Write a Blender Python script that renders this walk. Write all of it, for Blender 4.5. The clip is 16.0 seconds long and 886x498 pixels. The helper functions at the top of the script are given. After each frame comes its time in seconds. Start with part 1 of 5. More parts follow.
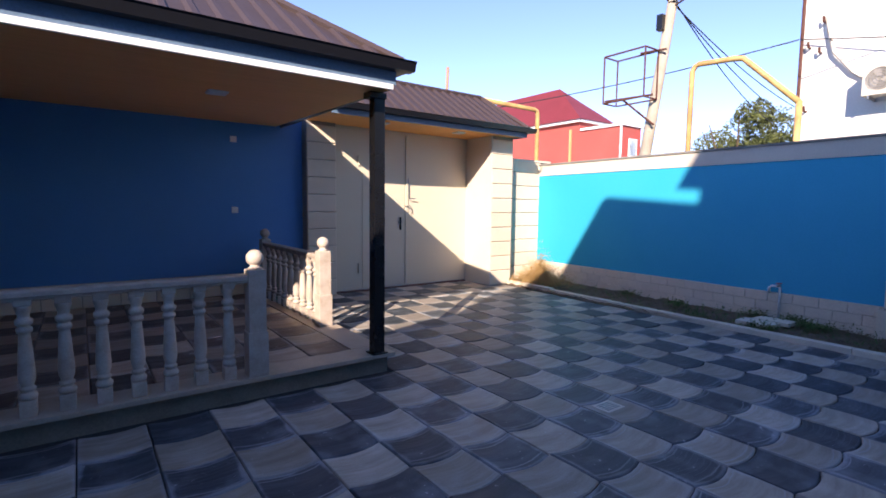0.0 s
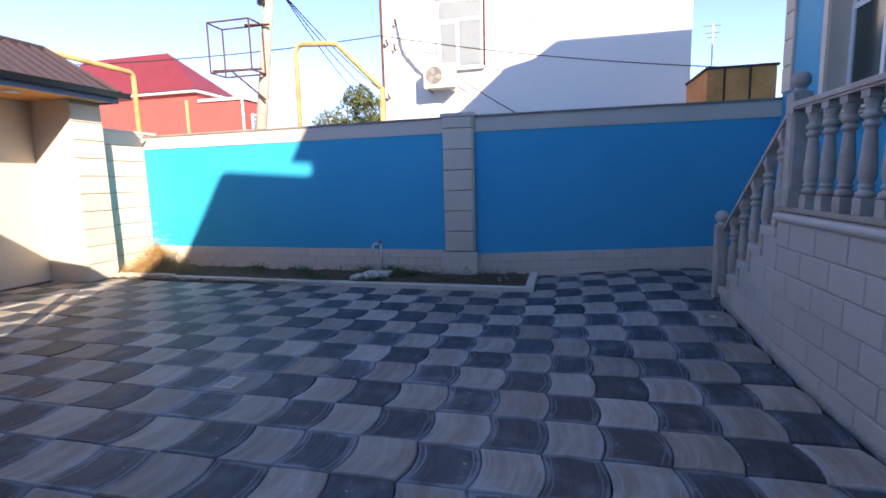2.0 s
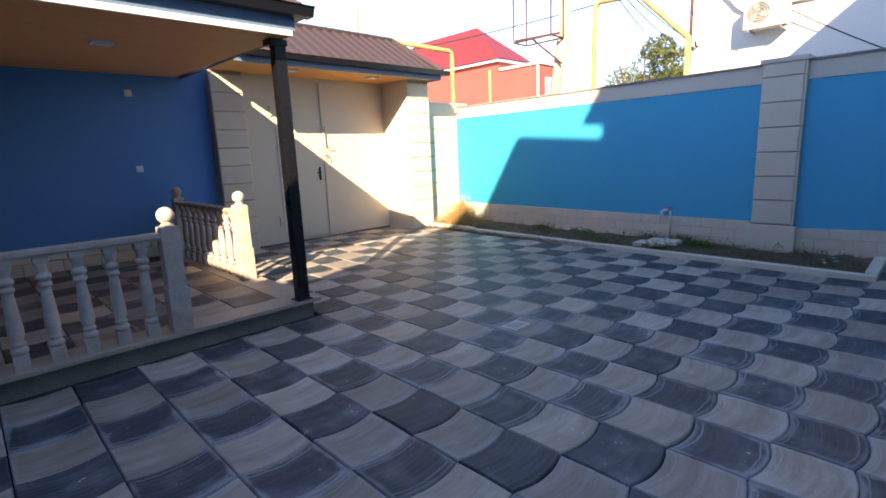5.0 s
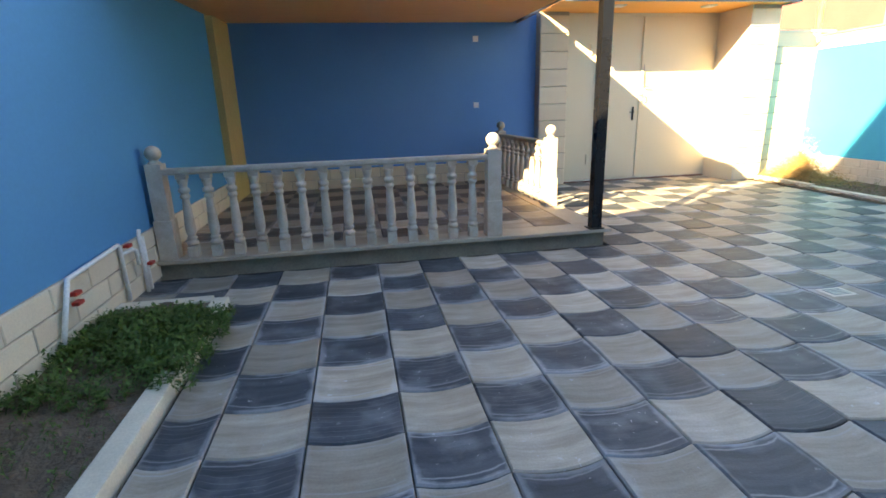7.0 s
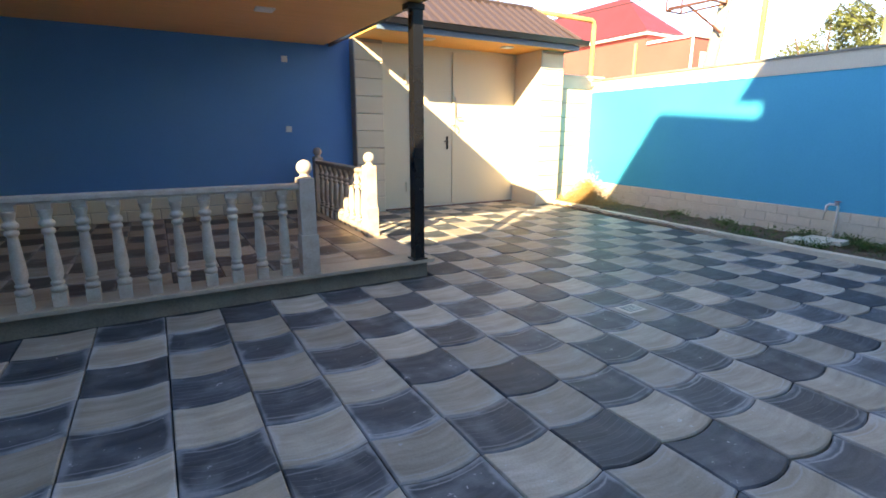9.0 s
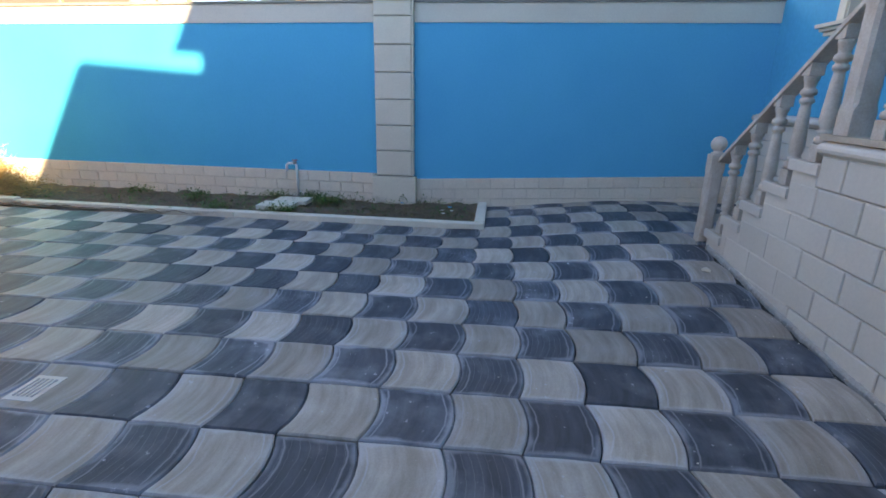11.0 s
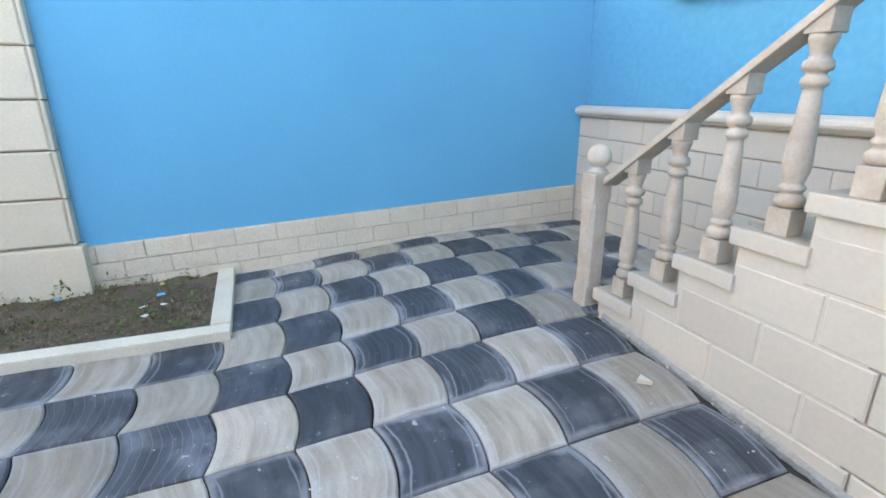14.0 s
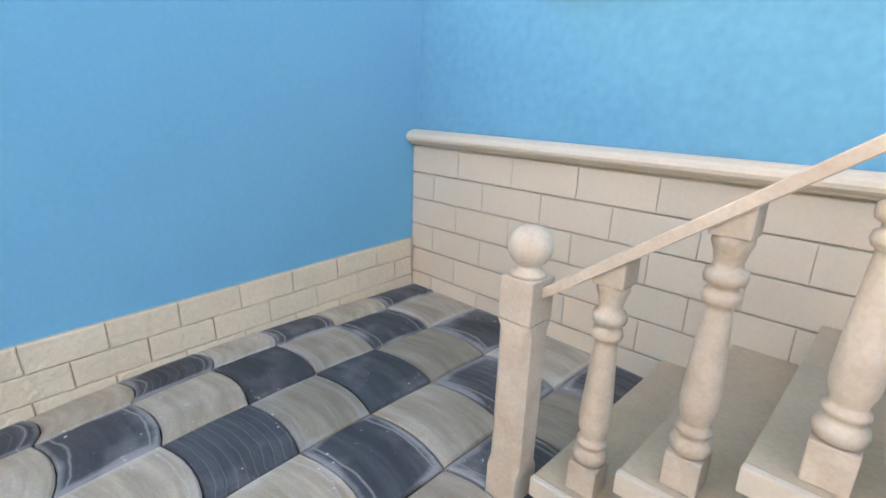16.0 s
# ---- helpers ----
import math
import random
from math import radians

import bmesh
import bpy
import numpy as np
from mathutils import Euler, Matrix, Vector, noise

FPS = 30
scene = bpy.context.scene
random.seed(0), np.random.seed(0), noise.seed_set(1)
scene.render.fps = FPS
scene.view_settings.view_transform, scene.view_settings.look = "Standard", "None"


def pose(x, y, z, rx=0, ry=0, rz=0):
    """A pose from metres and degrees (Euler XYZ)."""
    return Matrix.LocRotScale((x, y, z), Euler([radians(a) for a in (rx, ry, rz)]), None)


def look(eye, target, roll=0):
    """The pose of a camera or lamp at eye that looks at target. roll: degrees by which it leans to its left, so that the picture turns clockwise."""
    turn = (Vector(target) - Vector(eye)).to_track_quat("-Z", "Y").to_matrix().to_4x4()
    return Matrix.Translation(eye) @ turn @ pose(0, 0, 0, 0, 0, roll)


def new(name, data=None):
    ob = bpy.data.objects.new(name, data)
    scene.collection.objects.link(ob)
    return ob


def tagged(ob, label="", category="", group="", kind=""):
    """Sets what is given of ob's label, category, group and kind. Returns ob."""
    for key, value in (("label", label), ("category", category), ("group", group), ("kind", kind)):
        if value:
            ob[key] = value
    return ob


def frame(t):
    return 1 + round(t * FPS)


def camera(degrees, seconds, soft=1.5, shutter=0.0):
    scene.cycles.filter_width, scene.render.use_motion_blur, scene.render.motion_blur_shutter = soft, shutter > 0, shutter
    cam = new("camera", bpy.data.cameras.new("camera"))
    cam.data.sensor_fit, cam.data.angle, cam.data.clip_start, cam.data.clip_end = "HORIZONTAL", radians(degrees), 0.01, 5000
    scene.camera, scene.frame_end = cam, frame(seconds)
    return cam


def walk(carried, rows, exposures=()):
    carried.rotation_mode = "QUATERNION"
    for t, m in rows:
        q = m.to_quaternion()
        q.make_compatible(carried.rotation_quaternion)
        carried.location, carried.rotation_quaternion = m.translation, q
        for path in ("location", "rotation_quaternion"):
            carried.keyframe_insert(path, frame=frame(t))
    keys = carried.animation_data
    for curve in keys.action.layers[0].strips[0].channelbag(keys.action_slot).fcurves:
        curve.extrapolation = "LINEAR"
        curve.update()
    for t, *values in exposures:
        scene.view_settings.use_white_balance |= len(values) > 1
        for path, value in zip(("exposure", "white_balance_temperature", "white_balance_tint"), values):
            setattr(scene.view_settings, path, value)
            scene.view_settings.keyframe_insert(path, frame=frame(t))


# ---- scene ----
cam = camera(83.8, 16.0, soft=1.7)
PATH = [
    (0, (0.065, 0.155, 1.459), (1.244, 1.761, 1.289), 0.7),
    (0.5, (0.078, 0.141, 1.471), (1.322, 1.699, 1.309), -0.1),
    (1, (0.127, 0.086, 1.445), (1.682, 1.33, 1.269), -0.7),
    (1.5, (0.161, 0.006, 1.438), (1.95, 0.876, 1.227), -1.1),
    (2, (0.195, -0.075, 1.412), (2.119, 0.397, 1.141), -1.5),
    (2.5, (0.197, -0.137, 1.417), (2.173, -0.12, 1.106), -1.4),
    (3, (0.168, -0.203, 1.407), (2.101, -0.602, 1.08), -0.8),
    (3.2, (0.16, -0.238, 1.411), (2.06, -0.762, 1.07), -0.4),
    (5.3, (-0.049, -0.119, 1.438), (1.124, 1.456, 1.057), -0.9),
    (5.5, (-0.134, -0.15, 1.42), (0.954, 1.483, 1.038), 0.5),
    (6, (-0.191, -0.254, 1.421), (0.556, 1.551, 0.994), 0.9),
    (6.5, (-0.12, -0.39, 1.36), (0.436, 1.467, 0.868), -0.8),
    (7, (-0.132, -0.484, 1.342), (0.187, 1.413, 0.795), -1.8),
    (7.5, (-0.142, -0.473, 1.434), (0.049, 1.504, 1.205), 1.1),
    (8, (-0.148, -0.413, 1.427), (0.042, 1.574, 1.302), 1.2),
    (8.5, (-0.155, -0.281, 1.399), (0.287, 1.648, 1.107), 1.4),
    (9, (0.058, -0.161, 1.345), (1.028, 1.527, 0.884), 0.2),
    (9.5, (0.36, 0.007, 1.363), (1.682, 1.428, 0.88), 0.1),
    (10, (0.677, 0.146, 1.349), (2.4, 1.011, 0.817), 3.4),
    (10.2, (0.789, 0.196, 1.357), (2.579, 0.891, 0.798), 3.0),
    (12.3, (2.4, 0.173, 1.331), (4.309, -0.003, 0.761), 0.1),
    (12.5, (2.526, 0.182, 1.335), (4.432, -0.026, 0.765), 0.6),
    (13, (2.855, 0.179, 1.339), (4.707, -0.324, 0.778), 3.2),
    (13.5, (3.209, 0.131, 1.288), (4.992, -0.537, 0.678), 0.7),
    (14, (3.618, 0.05, 1.315), (5.398, -0.624, 0.704), -0.2),
    (14.5, (3.984, -0.037, 1.322), (5.688, -0.893, 0.718), 2.8),
    (15, (4.35, -0.236, 1.313), (5.961, -1.257, 0.712), 0.2),
    (15.5, (4.721, -0.352, 1.333), (6.303, -1.427, 0.746), 0.4),
    (16, (5.047, -0.524, 1.362), (6.37, -1.911, 0.789), 2.1),
]
EXPOSURES = [(0.0, 1.62, 7100, 20), (1.0, 1.55, 7100, 20), (1.5, 1.53, 7200, 20), (2.0, 1.88, 7400, 18), (2.5, 2.2, 7700, 13), (3.0, 2.5, 8100, 9), (5.5, 2.2, 9400, 14), (6.0, 2.85, 11300, 7), (6.5, 3.25, 12500, 6), (7.0, 3.4, 12300, 5), (7.5, 3.25, 10800, 6), (8.0, 2.6, 8900, 7), (8.5, 2.95, 10500, 7), (9.0, 2.9, 10900, 7), (9.5, 2.6, 10300, 8),
             (10.2, 2.85, 10300, 8), (12.5, 3.15, 12000, 8), (13.0, 3.85, 14500, 9), (13.5, 4.2, 17500, 10), (14.5, 4.4, 27000, 12), (16.0, 4.35, 60000, 18)]
walk(cam, [(t, look(eye, target, roll)) for t, eye, target, roll in PATH], EXPOSURES)

# ---- world and sun ----
SUN_WAY = Vector((1.5, 1.14, -0.96)).normalized()
world = bpy.data.worlds.new("sky")
scene.world = world
world.use_nodes = True
wn = world.node_tree
wn.nodes.clear()
sky = wn.nodes.new("ShaderNodeTexSky")
sky.sky_type = "NISHITA"
sky.sun_disc = False
sky.sun_elevation = math.asin(-SUN_WAY.z)
sky.altitude = 2500
sky.sun_rotation = math.atan2(-SUN_WAY.x, -SUN_WAY.y)
sky.air_density, sky.dust_density, sky.ozone_density = 1.0, 0.1, 3.0
bg = wn.nodes.new("ShaderNodeBackground")
bg.inputs["Strength"].default_value = 0.15
wo = wn.nodes.new("ShaderNodeOutputWorld")
tone = wn.nodes.new("ShaderNodeMixRGB")
tone.blend_type = "MULTIPLY"
tone.inputs[0].default_value = 1.0
tone.inputs[2].default_value = (0.71, 0.72, 0.85, 1)
wn.links.new(sky.outputs[0], tone.inputs[1])
wn.links.new(tone.outputs[0], bg.inputs[0])
wn.links.new(bg.outputs[0], wo.inputs[0])
sun_data = bpy.data.lights.new("sun", "SUN")
sun_data.energy, sun_data.angle, sun_data.color = 3.4, radians(0.5), (1.0, 0.93, 0.82)
sun = new("sun", sun_data)
sun.matrix_world = look((-15, -11, 12), Vector((-15, -11, 12)) + SUN_WAY)


# ---- materials ----
def surface(name, base, rough=0.7, dark=0.8, scale=3.0, fine=60.0, bump=0.15, metal=0.0, vary=0.0, island=False, second=None, amount=0.5, spec=0.5, stretch=(1, 1, 1), dist=0.004, grit=0.12):
    """A material with broad stains, a fine grain and relief. second: a second colour that the broad stains mix in."""
    m = bpy.data.materials.new(name)
    m.use_nodes = True
    nt = m.node_tree
    N, L = nt.nodes, nt.links
    b = N["Principled BSDF"]
    b.inputs["Metallic"].default_value = metal
    b.inputs["Specular IOR Level"].default_value = spec
    geo = N.new("ShaderNodeNewGeometry")
    mp = N.new("ShaderNodeMapping")
    mp.inputs["Scale"].default_value = stretch
    L.new(geo.outputs["Position"], mp.inputs["Vector"])
    n1 = N.new("ShaderNodeTexNoise")
    n1.inputs["Scale"].default_value, n1.inputs["Detail"].default_value, n1.inputs["Roughness"].default_value = scale, 6, 0.6
    n2 = N.new("ShaderNodeTexNoise")
    n2.inputs["Scale"].default_value, n2.inputs["Detail"].default_value = fine, 4
    L.new(mp.outputs[0], n1.inputs["Vector"])
    L.new(mp.outputs[0], n2.inputs["Vector"])
    ramp = N.new("ShaderNodeMapRange")
    ramp.inputs["From Min"].default_value, ramp.inputs["From Max"].default_value = 0.35, 0.7
    L.new(n1.outputs[0], ramp.inputs["Value"])
    mix = N.new("ShaderNodeMixRGB")
    mix.inputs[1].default_value = (*base, 1)
    mix.inputs[2].default_value = (*(second or [c * dark for c in base]), 1)
    mul = N.new("ShaderNodeMath")
    mul.operation = "MULTIPLY"
    mul.inputs[1].default_value = amount
    L.new(ramp.outputs[0], mul.inputs[0])
    L.new(mul.outputs[0], mix.inputs[0])
    grain = N.new("ShaderNodeMapRange")
    grain.inputs["To Min"].default_value, grain.inputs["To Max"].default_value = 1 - grit, 1 + grit
    grain.inputs["From Min"].default_value, grain.inputs["From Max"].default_value = 0.3, 0.7
    L.new(n2.outputs[0], grain.inputs["Value"])
    vm = N.new("ShaderNodeVectorMath")
    vm.operation = "SCALE"
    L.new(mix.outputs[0], vm.inputs[0])
    last = grain.outputs[0]
    if vary:
        oi = N.new("ShaderNodeObjectInfo")
        rnd = geo.outputs["Random Per Island"] if island else oi.outputs["Random"]
        vr = N.new("ShaderNodeMapRange")
        vr.inputs["To Min"].default_value, vr.inputs["To Max"].default_value = 1 - vary, 1 + vary
        L.new(rnd, vr.inputs["Value"])
        m2 = N.new("ShaderNodeMath")
        m2.operation = "MULTIPLY"
        L.new(last, m2.inputs[0])
        L.new(vr.outputs[0], m2.inputs[1])
        last = m2.outputs[0]
    L.new(last, vm.inputs["Scale"])
    L.new(vm.outputs[0], b.inputs["Base Color"])
    rr = N.new("ShaderNodeMapRange")
    rr.inputs["To Min"].default_value, rr.inputs["To Max"].default_value = max(0.03, rough - 0.1), min(1, rough + 0.1)
    L.new(n1.outputs[0], rr.inputs["Value"])
    L.new(rr.outputs[0], b.inputs["Roughness"])
    if bump:
        ad = N.new("ShaderNodeMath")
        ad.operation = "ADD"
        L.new(n1.outputs[0], ad.inputs[0])
        L.new(n2.outputs[0], ad.inputs[1])
        bp = N.new("ShaderNodeBump")
        bp.inputs["Strength"].default_value, bp.inputs["Distance"].default_value = bump, dist
        L.new(ad.outputs[0], bp.inputs["Height"])
        L.new(bp.outputs[0], b.inputs["Normal"])
    return m


def paver(name, base, second, effl, island):
    """Moulded paver: arched streaks across the piece, pale lime bloom at some rims, all in the piece's own coordinates (its UV map)."""
    m = bpy.data.materials.new(name)
    m.use_nodes = True
    nt = m.node_tree
    N, L = nt.nodes, nt.links

    def math_node(op, a, b=None, c=None):
        n = N.new("ShaderNodeMath")
        n.operation = op
        for i, v in enumerate((a, b, c)):
            if v is None:
                continue
            if isinstance(v, (int, float)):
                n.inputs[i].default_value = v
            else:
                L.new(v, n.inputs[i])
        return n.outputs[0]

    bs = N["Principled BSDF"]
    uv = N.new("ShaderNodeUVMap")
    uv.uv_map = "piece"
    sep = N.new("ShaderNodeSeparateXYZ")
    L.new(uv.outputs[0], sep.inputs[0])
    u, v = sep.outputs[0], sep.outputs[1]
    geo = N.new("ShaderNodeNewGeometry")
    oi = N.new("ShaderNodeObjectInfo")
    rnd = geo.outputs["Random Per Island"] if island else oi.outputs["Random"]
    comb = N.new("ShaderNodeCombineXYZ")
    L.new(math_node("MULTIPLY", u, 0.8), comb.inputs[0])
    L.new(math_node("MULTIPLY", v, 5.5), comb.inputs[1])
    L.new(math_node("MULTIPLY", rnd, 97.0), comb.inputs[2])
    streak = N.new("ShaderNodeTexNoise")
    streak.inputs["Scale"].default_value, streak.inputs["Detail"].default_value, streak.inputs["Roughness"].default_value = 1.0, 5, 0.65
    L.new(comb.outputs[0], streak.inputs["Vector"])
    broad = N.new("ShaderNodeTexNoise")
    broad.inputs["Scale"].default_value, broad.inputs["Detail"].default_value = 4.5, 5
    L.new(geo.outputs["Position"], broad.inputs["Vector"])
    fine = N.new("ShaderNodeTexNoise")
    fine.inputs["Scale"].default_value, fine.inputs["Detail"].default_value = 110, 3
    L.new(geo.outputs["Position"], fine.inputs["Vector"])
    mr = N.new("ShaderNodeMapRange")
    mr.inputs["From Min"].default_value, mr.inputs["From Max"].default_value = 0.37, 0.66
    L.new(streak.outputs[0], mr.inputs["Value"])
    mix = N.new("ShaderNodeMixRGB")
    mix.inputs[1].default_value, mix.inputs[2].default_value = (*base, 1), (*second, 1)
    L.new(mr.outputs[0], mix.inputs[0])
    # bloom near the rim
    eu = math_node("MINIMUM", u, math_node("SUBTRACT", 1.0, u))
    ev = math_node("MINIMUM", v, math_node("SUBTRACT", 1.0, v))
    rim = math_node("MINIMUM", eu, math_node("MULTIPLY", ev, 1.0))
    rim = math_node("SUBTRACT", rim, math_node("MULTIPLY", math_node("SUBTRACT", broad.outputs[0], 0.5), 0.35))
    mr2 = N.new("ShaderNodeMapRange")
    mr2.inputs["From Min"].default_value, mr2.inputs["From Max"].default_value = 0.07, 0.0
    L.new(rim, mr2.inputs["Value"])
    line = N.new("ShaderNodeMapRange")
    line.inputs["From Min"].default_value, line.inputs["From Max"].default_value = 0.022, 0.0
    L.new(math_node("ABSOLUTE", math_node("SUBTRACT", math_node("ADD", ev, math_node("MULTIPLY", math_node("SUBTRACT", broad.outputs[0], 0.5), 0.18)), 0.10)), line.inputs["Value"])
    stroke = math_node("GREATER_THAN", math_node("FRACT", math_node("ADD", math_node("MULTIPLY", v, 9.0), math_node("MULTIPLY", broad.outputs[0], 1.6))), 0.93)
    stroke = math_node("MULTIPLY", math_node("MULTIPLY", stroke, math_node("GREATER_THAN", math_node("FRACT", math_node("MULTIPLY", rnd, 3.7)), 0.55)), math_node("MULTIPLY", broad.outputs[0], 0.7 * effl))
    pick = math_node("GREATER_THAN", math_node("FRACT", math_node("MULTIPLY", rnd, 7.3)), 0.35)
    bloom = math_node("MULTIPLY", math_node("MAXIMUM", math_node("MULTIPLY", mr2.outputs[0], 0.75 * effl), math_node("MULTIPLY", line.outputs[0], 0.85 * effl)), pick)
    bloom = math_node("MAXIMUM", bloom, stroke)
    # dried mortar spatter
    spat = N.new("ShaderNodeTexNoise")
    spat.inputs["Scale"].default_value, spat.inputs["Detail"].default_value, spat.inputs["Roughness"].default_value = 24, 4, 0.6
    L.new(geo.outputs["Position"], spat.inputs["Vector"])
    spots = math_node("GREATER_THAN", math_node("ADD", spat.outputs[0], math_node("MULTIPLY", broad.outputs[0], 0.35)), 0.88)
    bloom = math_node("MAXIMUM", bloom, math_node("MULTIPLY", spots, 0.75))
    cloudy = N.new("ShaderNodeMapRange")
    cloudy.inputs["From Min"].default_value, cloudy.inputs["From Max"].default_value, cloudy.inputs["To Max"].default_value = 0.5, 0.75, 0.4 * effl
    L.new(broad.outputs[0], cloudy.inputs["Value"])
    bloom = math_node("MAXIMUM", bloom, cloudy.outputs[0])
    spots = N.new("ShaderNodeTexNoise")
    spots.inputs["Scale"].default_value, spots.inputs["Detail"].default_value = 28, 2
    L.new(geo.outputs["Position"], spots.inputs["Vector"])
    sp = math_node("MULTIPLY", math_node("GREATER_THAN", spots.outputs[0], 0.72), 0.35 * effl)
    mix2 = N.new("ShaderNodeMixRGB")
    mix2.inputs[2].default_value = (0.42, 0.42, 0.43, 1)
    L.new(math_node("MAXIMUM", bloom, sp), mix2.inputs[0])
    L.new(mix.outputs[0], mix2.inputs[1])
    k = math_node("MULTIPLY", math_node("MULTIPLY_ADD", fine.outputs[0], 0.35, 0.83), math_node("MULTIPLY_ADD", rnd, 0.5, 0.75))
    k = math_node("MULTIPLY", k, math_node("MULTIPLY_ADD", broad.outputs[0], 0.5, 0.75))
    vm = N.new("ShaderNodeVectorMath")
    vm.operation = "SCALE"
    L.new(mix2.outputs[0], vm.inputs[0])
    L.new(k, vm.inputs["Scale"])
    L.new(vm.outputs[0], bs.inputs["Base Color"])
    L.new(math_node("MULTIPLY_ADD", broad.outputs[0], 0.4, 0.40), bs.inputs["Roughness"])
    bp = N.new("ShaderNodeBump")
    bp.inputs["Strength"].default_value, bp.inputs["Distance"].default_value = 0.35, 0.006
    L.new(math_node("ADD", streak.outputs[0], math_node("MULTIPLY", fine.outputs[0], 0.5)), bp.inputs["Height"])
    L.new(bp.outputs[0], bs.inputs["Normal"])
    return m


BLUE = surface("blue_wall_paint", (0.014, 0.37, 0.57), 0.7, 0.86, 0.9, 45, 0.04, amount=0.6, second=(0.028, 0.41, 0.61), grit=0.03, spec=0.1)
# The west and terrace back walls get darker blues than the fence.
BLUE_WEST = surface("west_wall_blue", (0.035, 0.25, 0.49), 0.55, 0.82, 1.0, 45, 0.05, amount=0.5, second=(0.05, 0.285, 0.53), grit=0.03, spec=0.3)
BLUE_TERRACE = surface("terrace_wall_blue", (0.05, 0.225, 0.52), 0.5, 0.82, 1.2, 45, 0.05, amount=0.5, second=(0.07, 0.255, 0.55), grit=0.03)
BLUE_HOUSE = surface("blue_textured_paint", (0.010, 0.33, 0.52), 0.5, 0.78, 2.5, 22, 0.16, amount=0.55, second=(0.022, 0.375, 0.56), dist=0.004, grit=0.06, spec=0.2)
CREAM = surface("cream_limestone", (0.67, 0.575, 0.45), 0.85, 0.85, 2.5, 80, 0.25, vary=0.07, grit=0.06)
GREYSTONE = surface("grey_painted_stone", (0.59, 0.515, 0.435), 0.65, 0.9, 2.0, 60, 0.07, vary=0.05, grit=0.035)
SPLIT = surface("split_limestone", (0.69, 0.58, 0.46), 0.9, 0.88, 9, 45, 0.9, vary=0.04, grit=0.05, dist=0.012)
SPLIT_JOINT = surface("limestone_joint", (0.50, 0.42, 0.33), 0.95, 0.8, 6, 90, 0.3)
PLASTER = surface("cream_plaster", (0.63, 0.56, 0.46), 0.85, 0.85, 1.5, 70, 0.2, grit=0.05)
MORTAR_PAINTED = surface("painted_joint", (0.51, 0.45, 0.385), 0.9, 0.85, 6, 90, 0.2)
MORTAR = surface("mortar", (0.36, 0.33, 0.29), 0.95, 0.8, 6, 90, 0.3)
BALUSTER = surface("cast_stone", (0.54, 0.46, 0.385), 0.7, 0.72, 9, 90, 0.16, vary=0.1, amount=0.85, second=(0.40, 0.30, 0.23), grit=0.07)
PLINTH = surface("rough_plinth_concrete", (0.30, 0.245, 0.19), 0.9, 0.6, 5, 60, 0.5, amount=0.7)
SLAB = surface("polished_limestone", (0.47, 0.37, 0.28), 0.55, 0.75, 4, 70, 0.15, amount=0.6, grit=0.07)
CONCRETE = surface("raw_concrete", (0.27, 0.25, 0.22), 0.95, 0.6, 3, 60, 0.5, amount=0.8)
KERB = surface("cream_painted_kerb", (0.68, 0.60, 0.48), 0.8, 0.7, 5, 90, 0.3, amount=0.5, grit=0.08)
SOIL = surface("dry_soil", (0.16, 0.11, 0.075), 1.0, 0.5, 6, 40, 1.0, amount=0.9, dist=0.02)
SAND = surface("joint_sand", (0.05, 0.045, 0.04), 1.0, 0.6, 8, 60, 0.5)
DUST = surface("street_dust", (0.30, 0.26, 0.20), 1.0, 0.8, 0.5, 20, 0.3)
GATE = surface("cream_gate_paint", (0.63, 0.56, 0.43), 0.45, 0.9, 1.2, 60, 0.06, amount=0.35, grit=0.02)
BLACK = surface("black_gloss_paint", (0.008, 0.008, 0.009), 0.28, 0.8, 6, 60, 0.12, dist=0.003, grit=0.05)
ROOF = surface("brown_sheet_metal", (0.058, 0.038, 0.035), 0.45, 0.85, 2, 60, 0.04, metal=0.0, amount=0.4)
GUTTER = surface("dark_gutter_metal", (0.011, 0.011, 0.014), 0.35, 0.8, 4, 60, 0.05)
FASCIA = surface("blue_grey_fascia", (0.12, 0.19, 0.28), 0.4, 0.9, 3, 60, 0.05)
TRIM = surface("white_pvc_trim", (0.8, 0.8, 0.8), 0.35, 0.95, 3, 60, 0.0)
SOFFIT = surface("orange_wood_panel", (0.90, 0.41, 0.12), 0.5, 0.8, 1.5, 30, 0.04, stretch=(1, 14, 1), amount=0.5, grit=0.05)
TANPAINT = surface("ochre_column_paint", (0.50, 0.36, 0.16), 0.7, 0.85, 2, 60, 0.1)
WHITE = surface("white_plastic", (0.78, 0.78, 0.76), 0.4, 0.95, 6, 60, 0.0)
METAL = surface("grey_metal", (0.35, 0.35, 0.35), 0.4, 0.8, 9, 60, 0.05, metal=0.8)
RED = surface("red_plastic", (0.5, 0.03, 0.02), 0.4, 0.9, 6, 60, 0.0)
YELLOW = surface("yellow_gas_pipe", (0.62, 0.42, 0.16), 0.6, 0.5, 3, 50, 0.2, second=(0.3, 0.12, 0.05), amount=0.7)
RUST = surface("rusty_steel", (0.10, 0.035, 0.025), 0.85, 0.6, 9, 70, 0.3)
POLE = surface("weathered_pole_concrete", (0.38, 0.33, 0.26), 0.9, 0.7, 4, 50, 0.4, amount=0.7)
REDWALL = surface("red_render", (0.42, 0.075, 0.06), 0.85, 0.8, 0.6, 20, 0.2, amount=0.45, second=(0.36, 0.11, 0.09))
REDROOF = surface("maroon_roof", (0.20, 0.03, 0.035), 0.5, 0.8, 1, 20, 0.1)
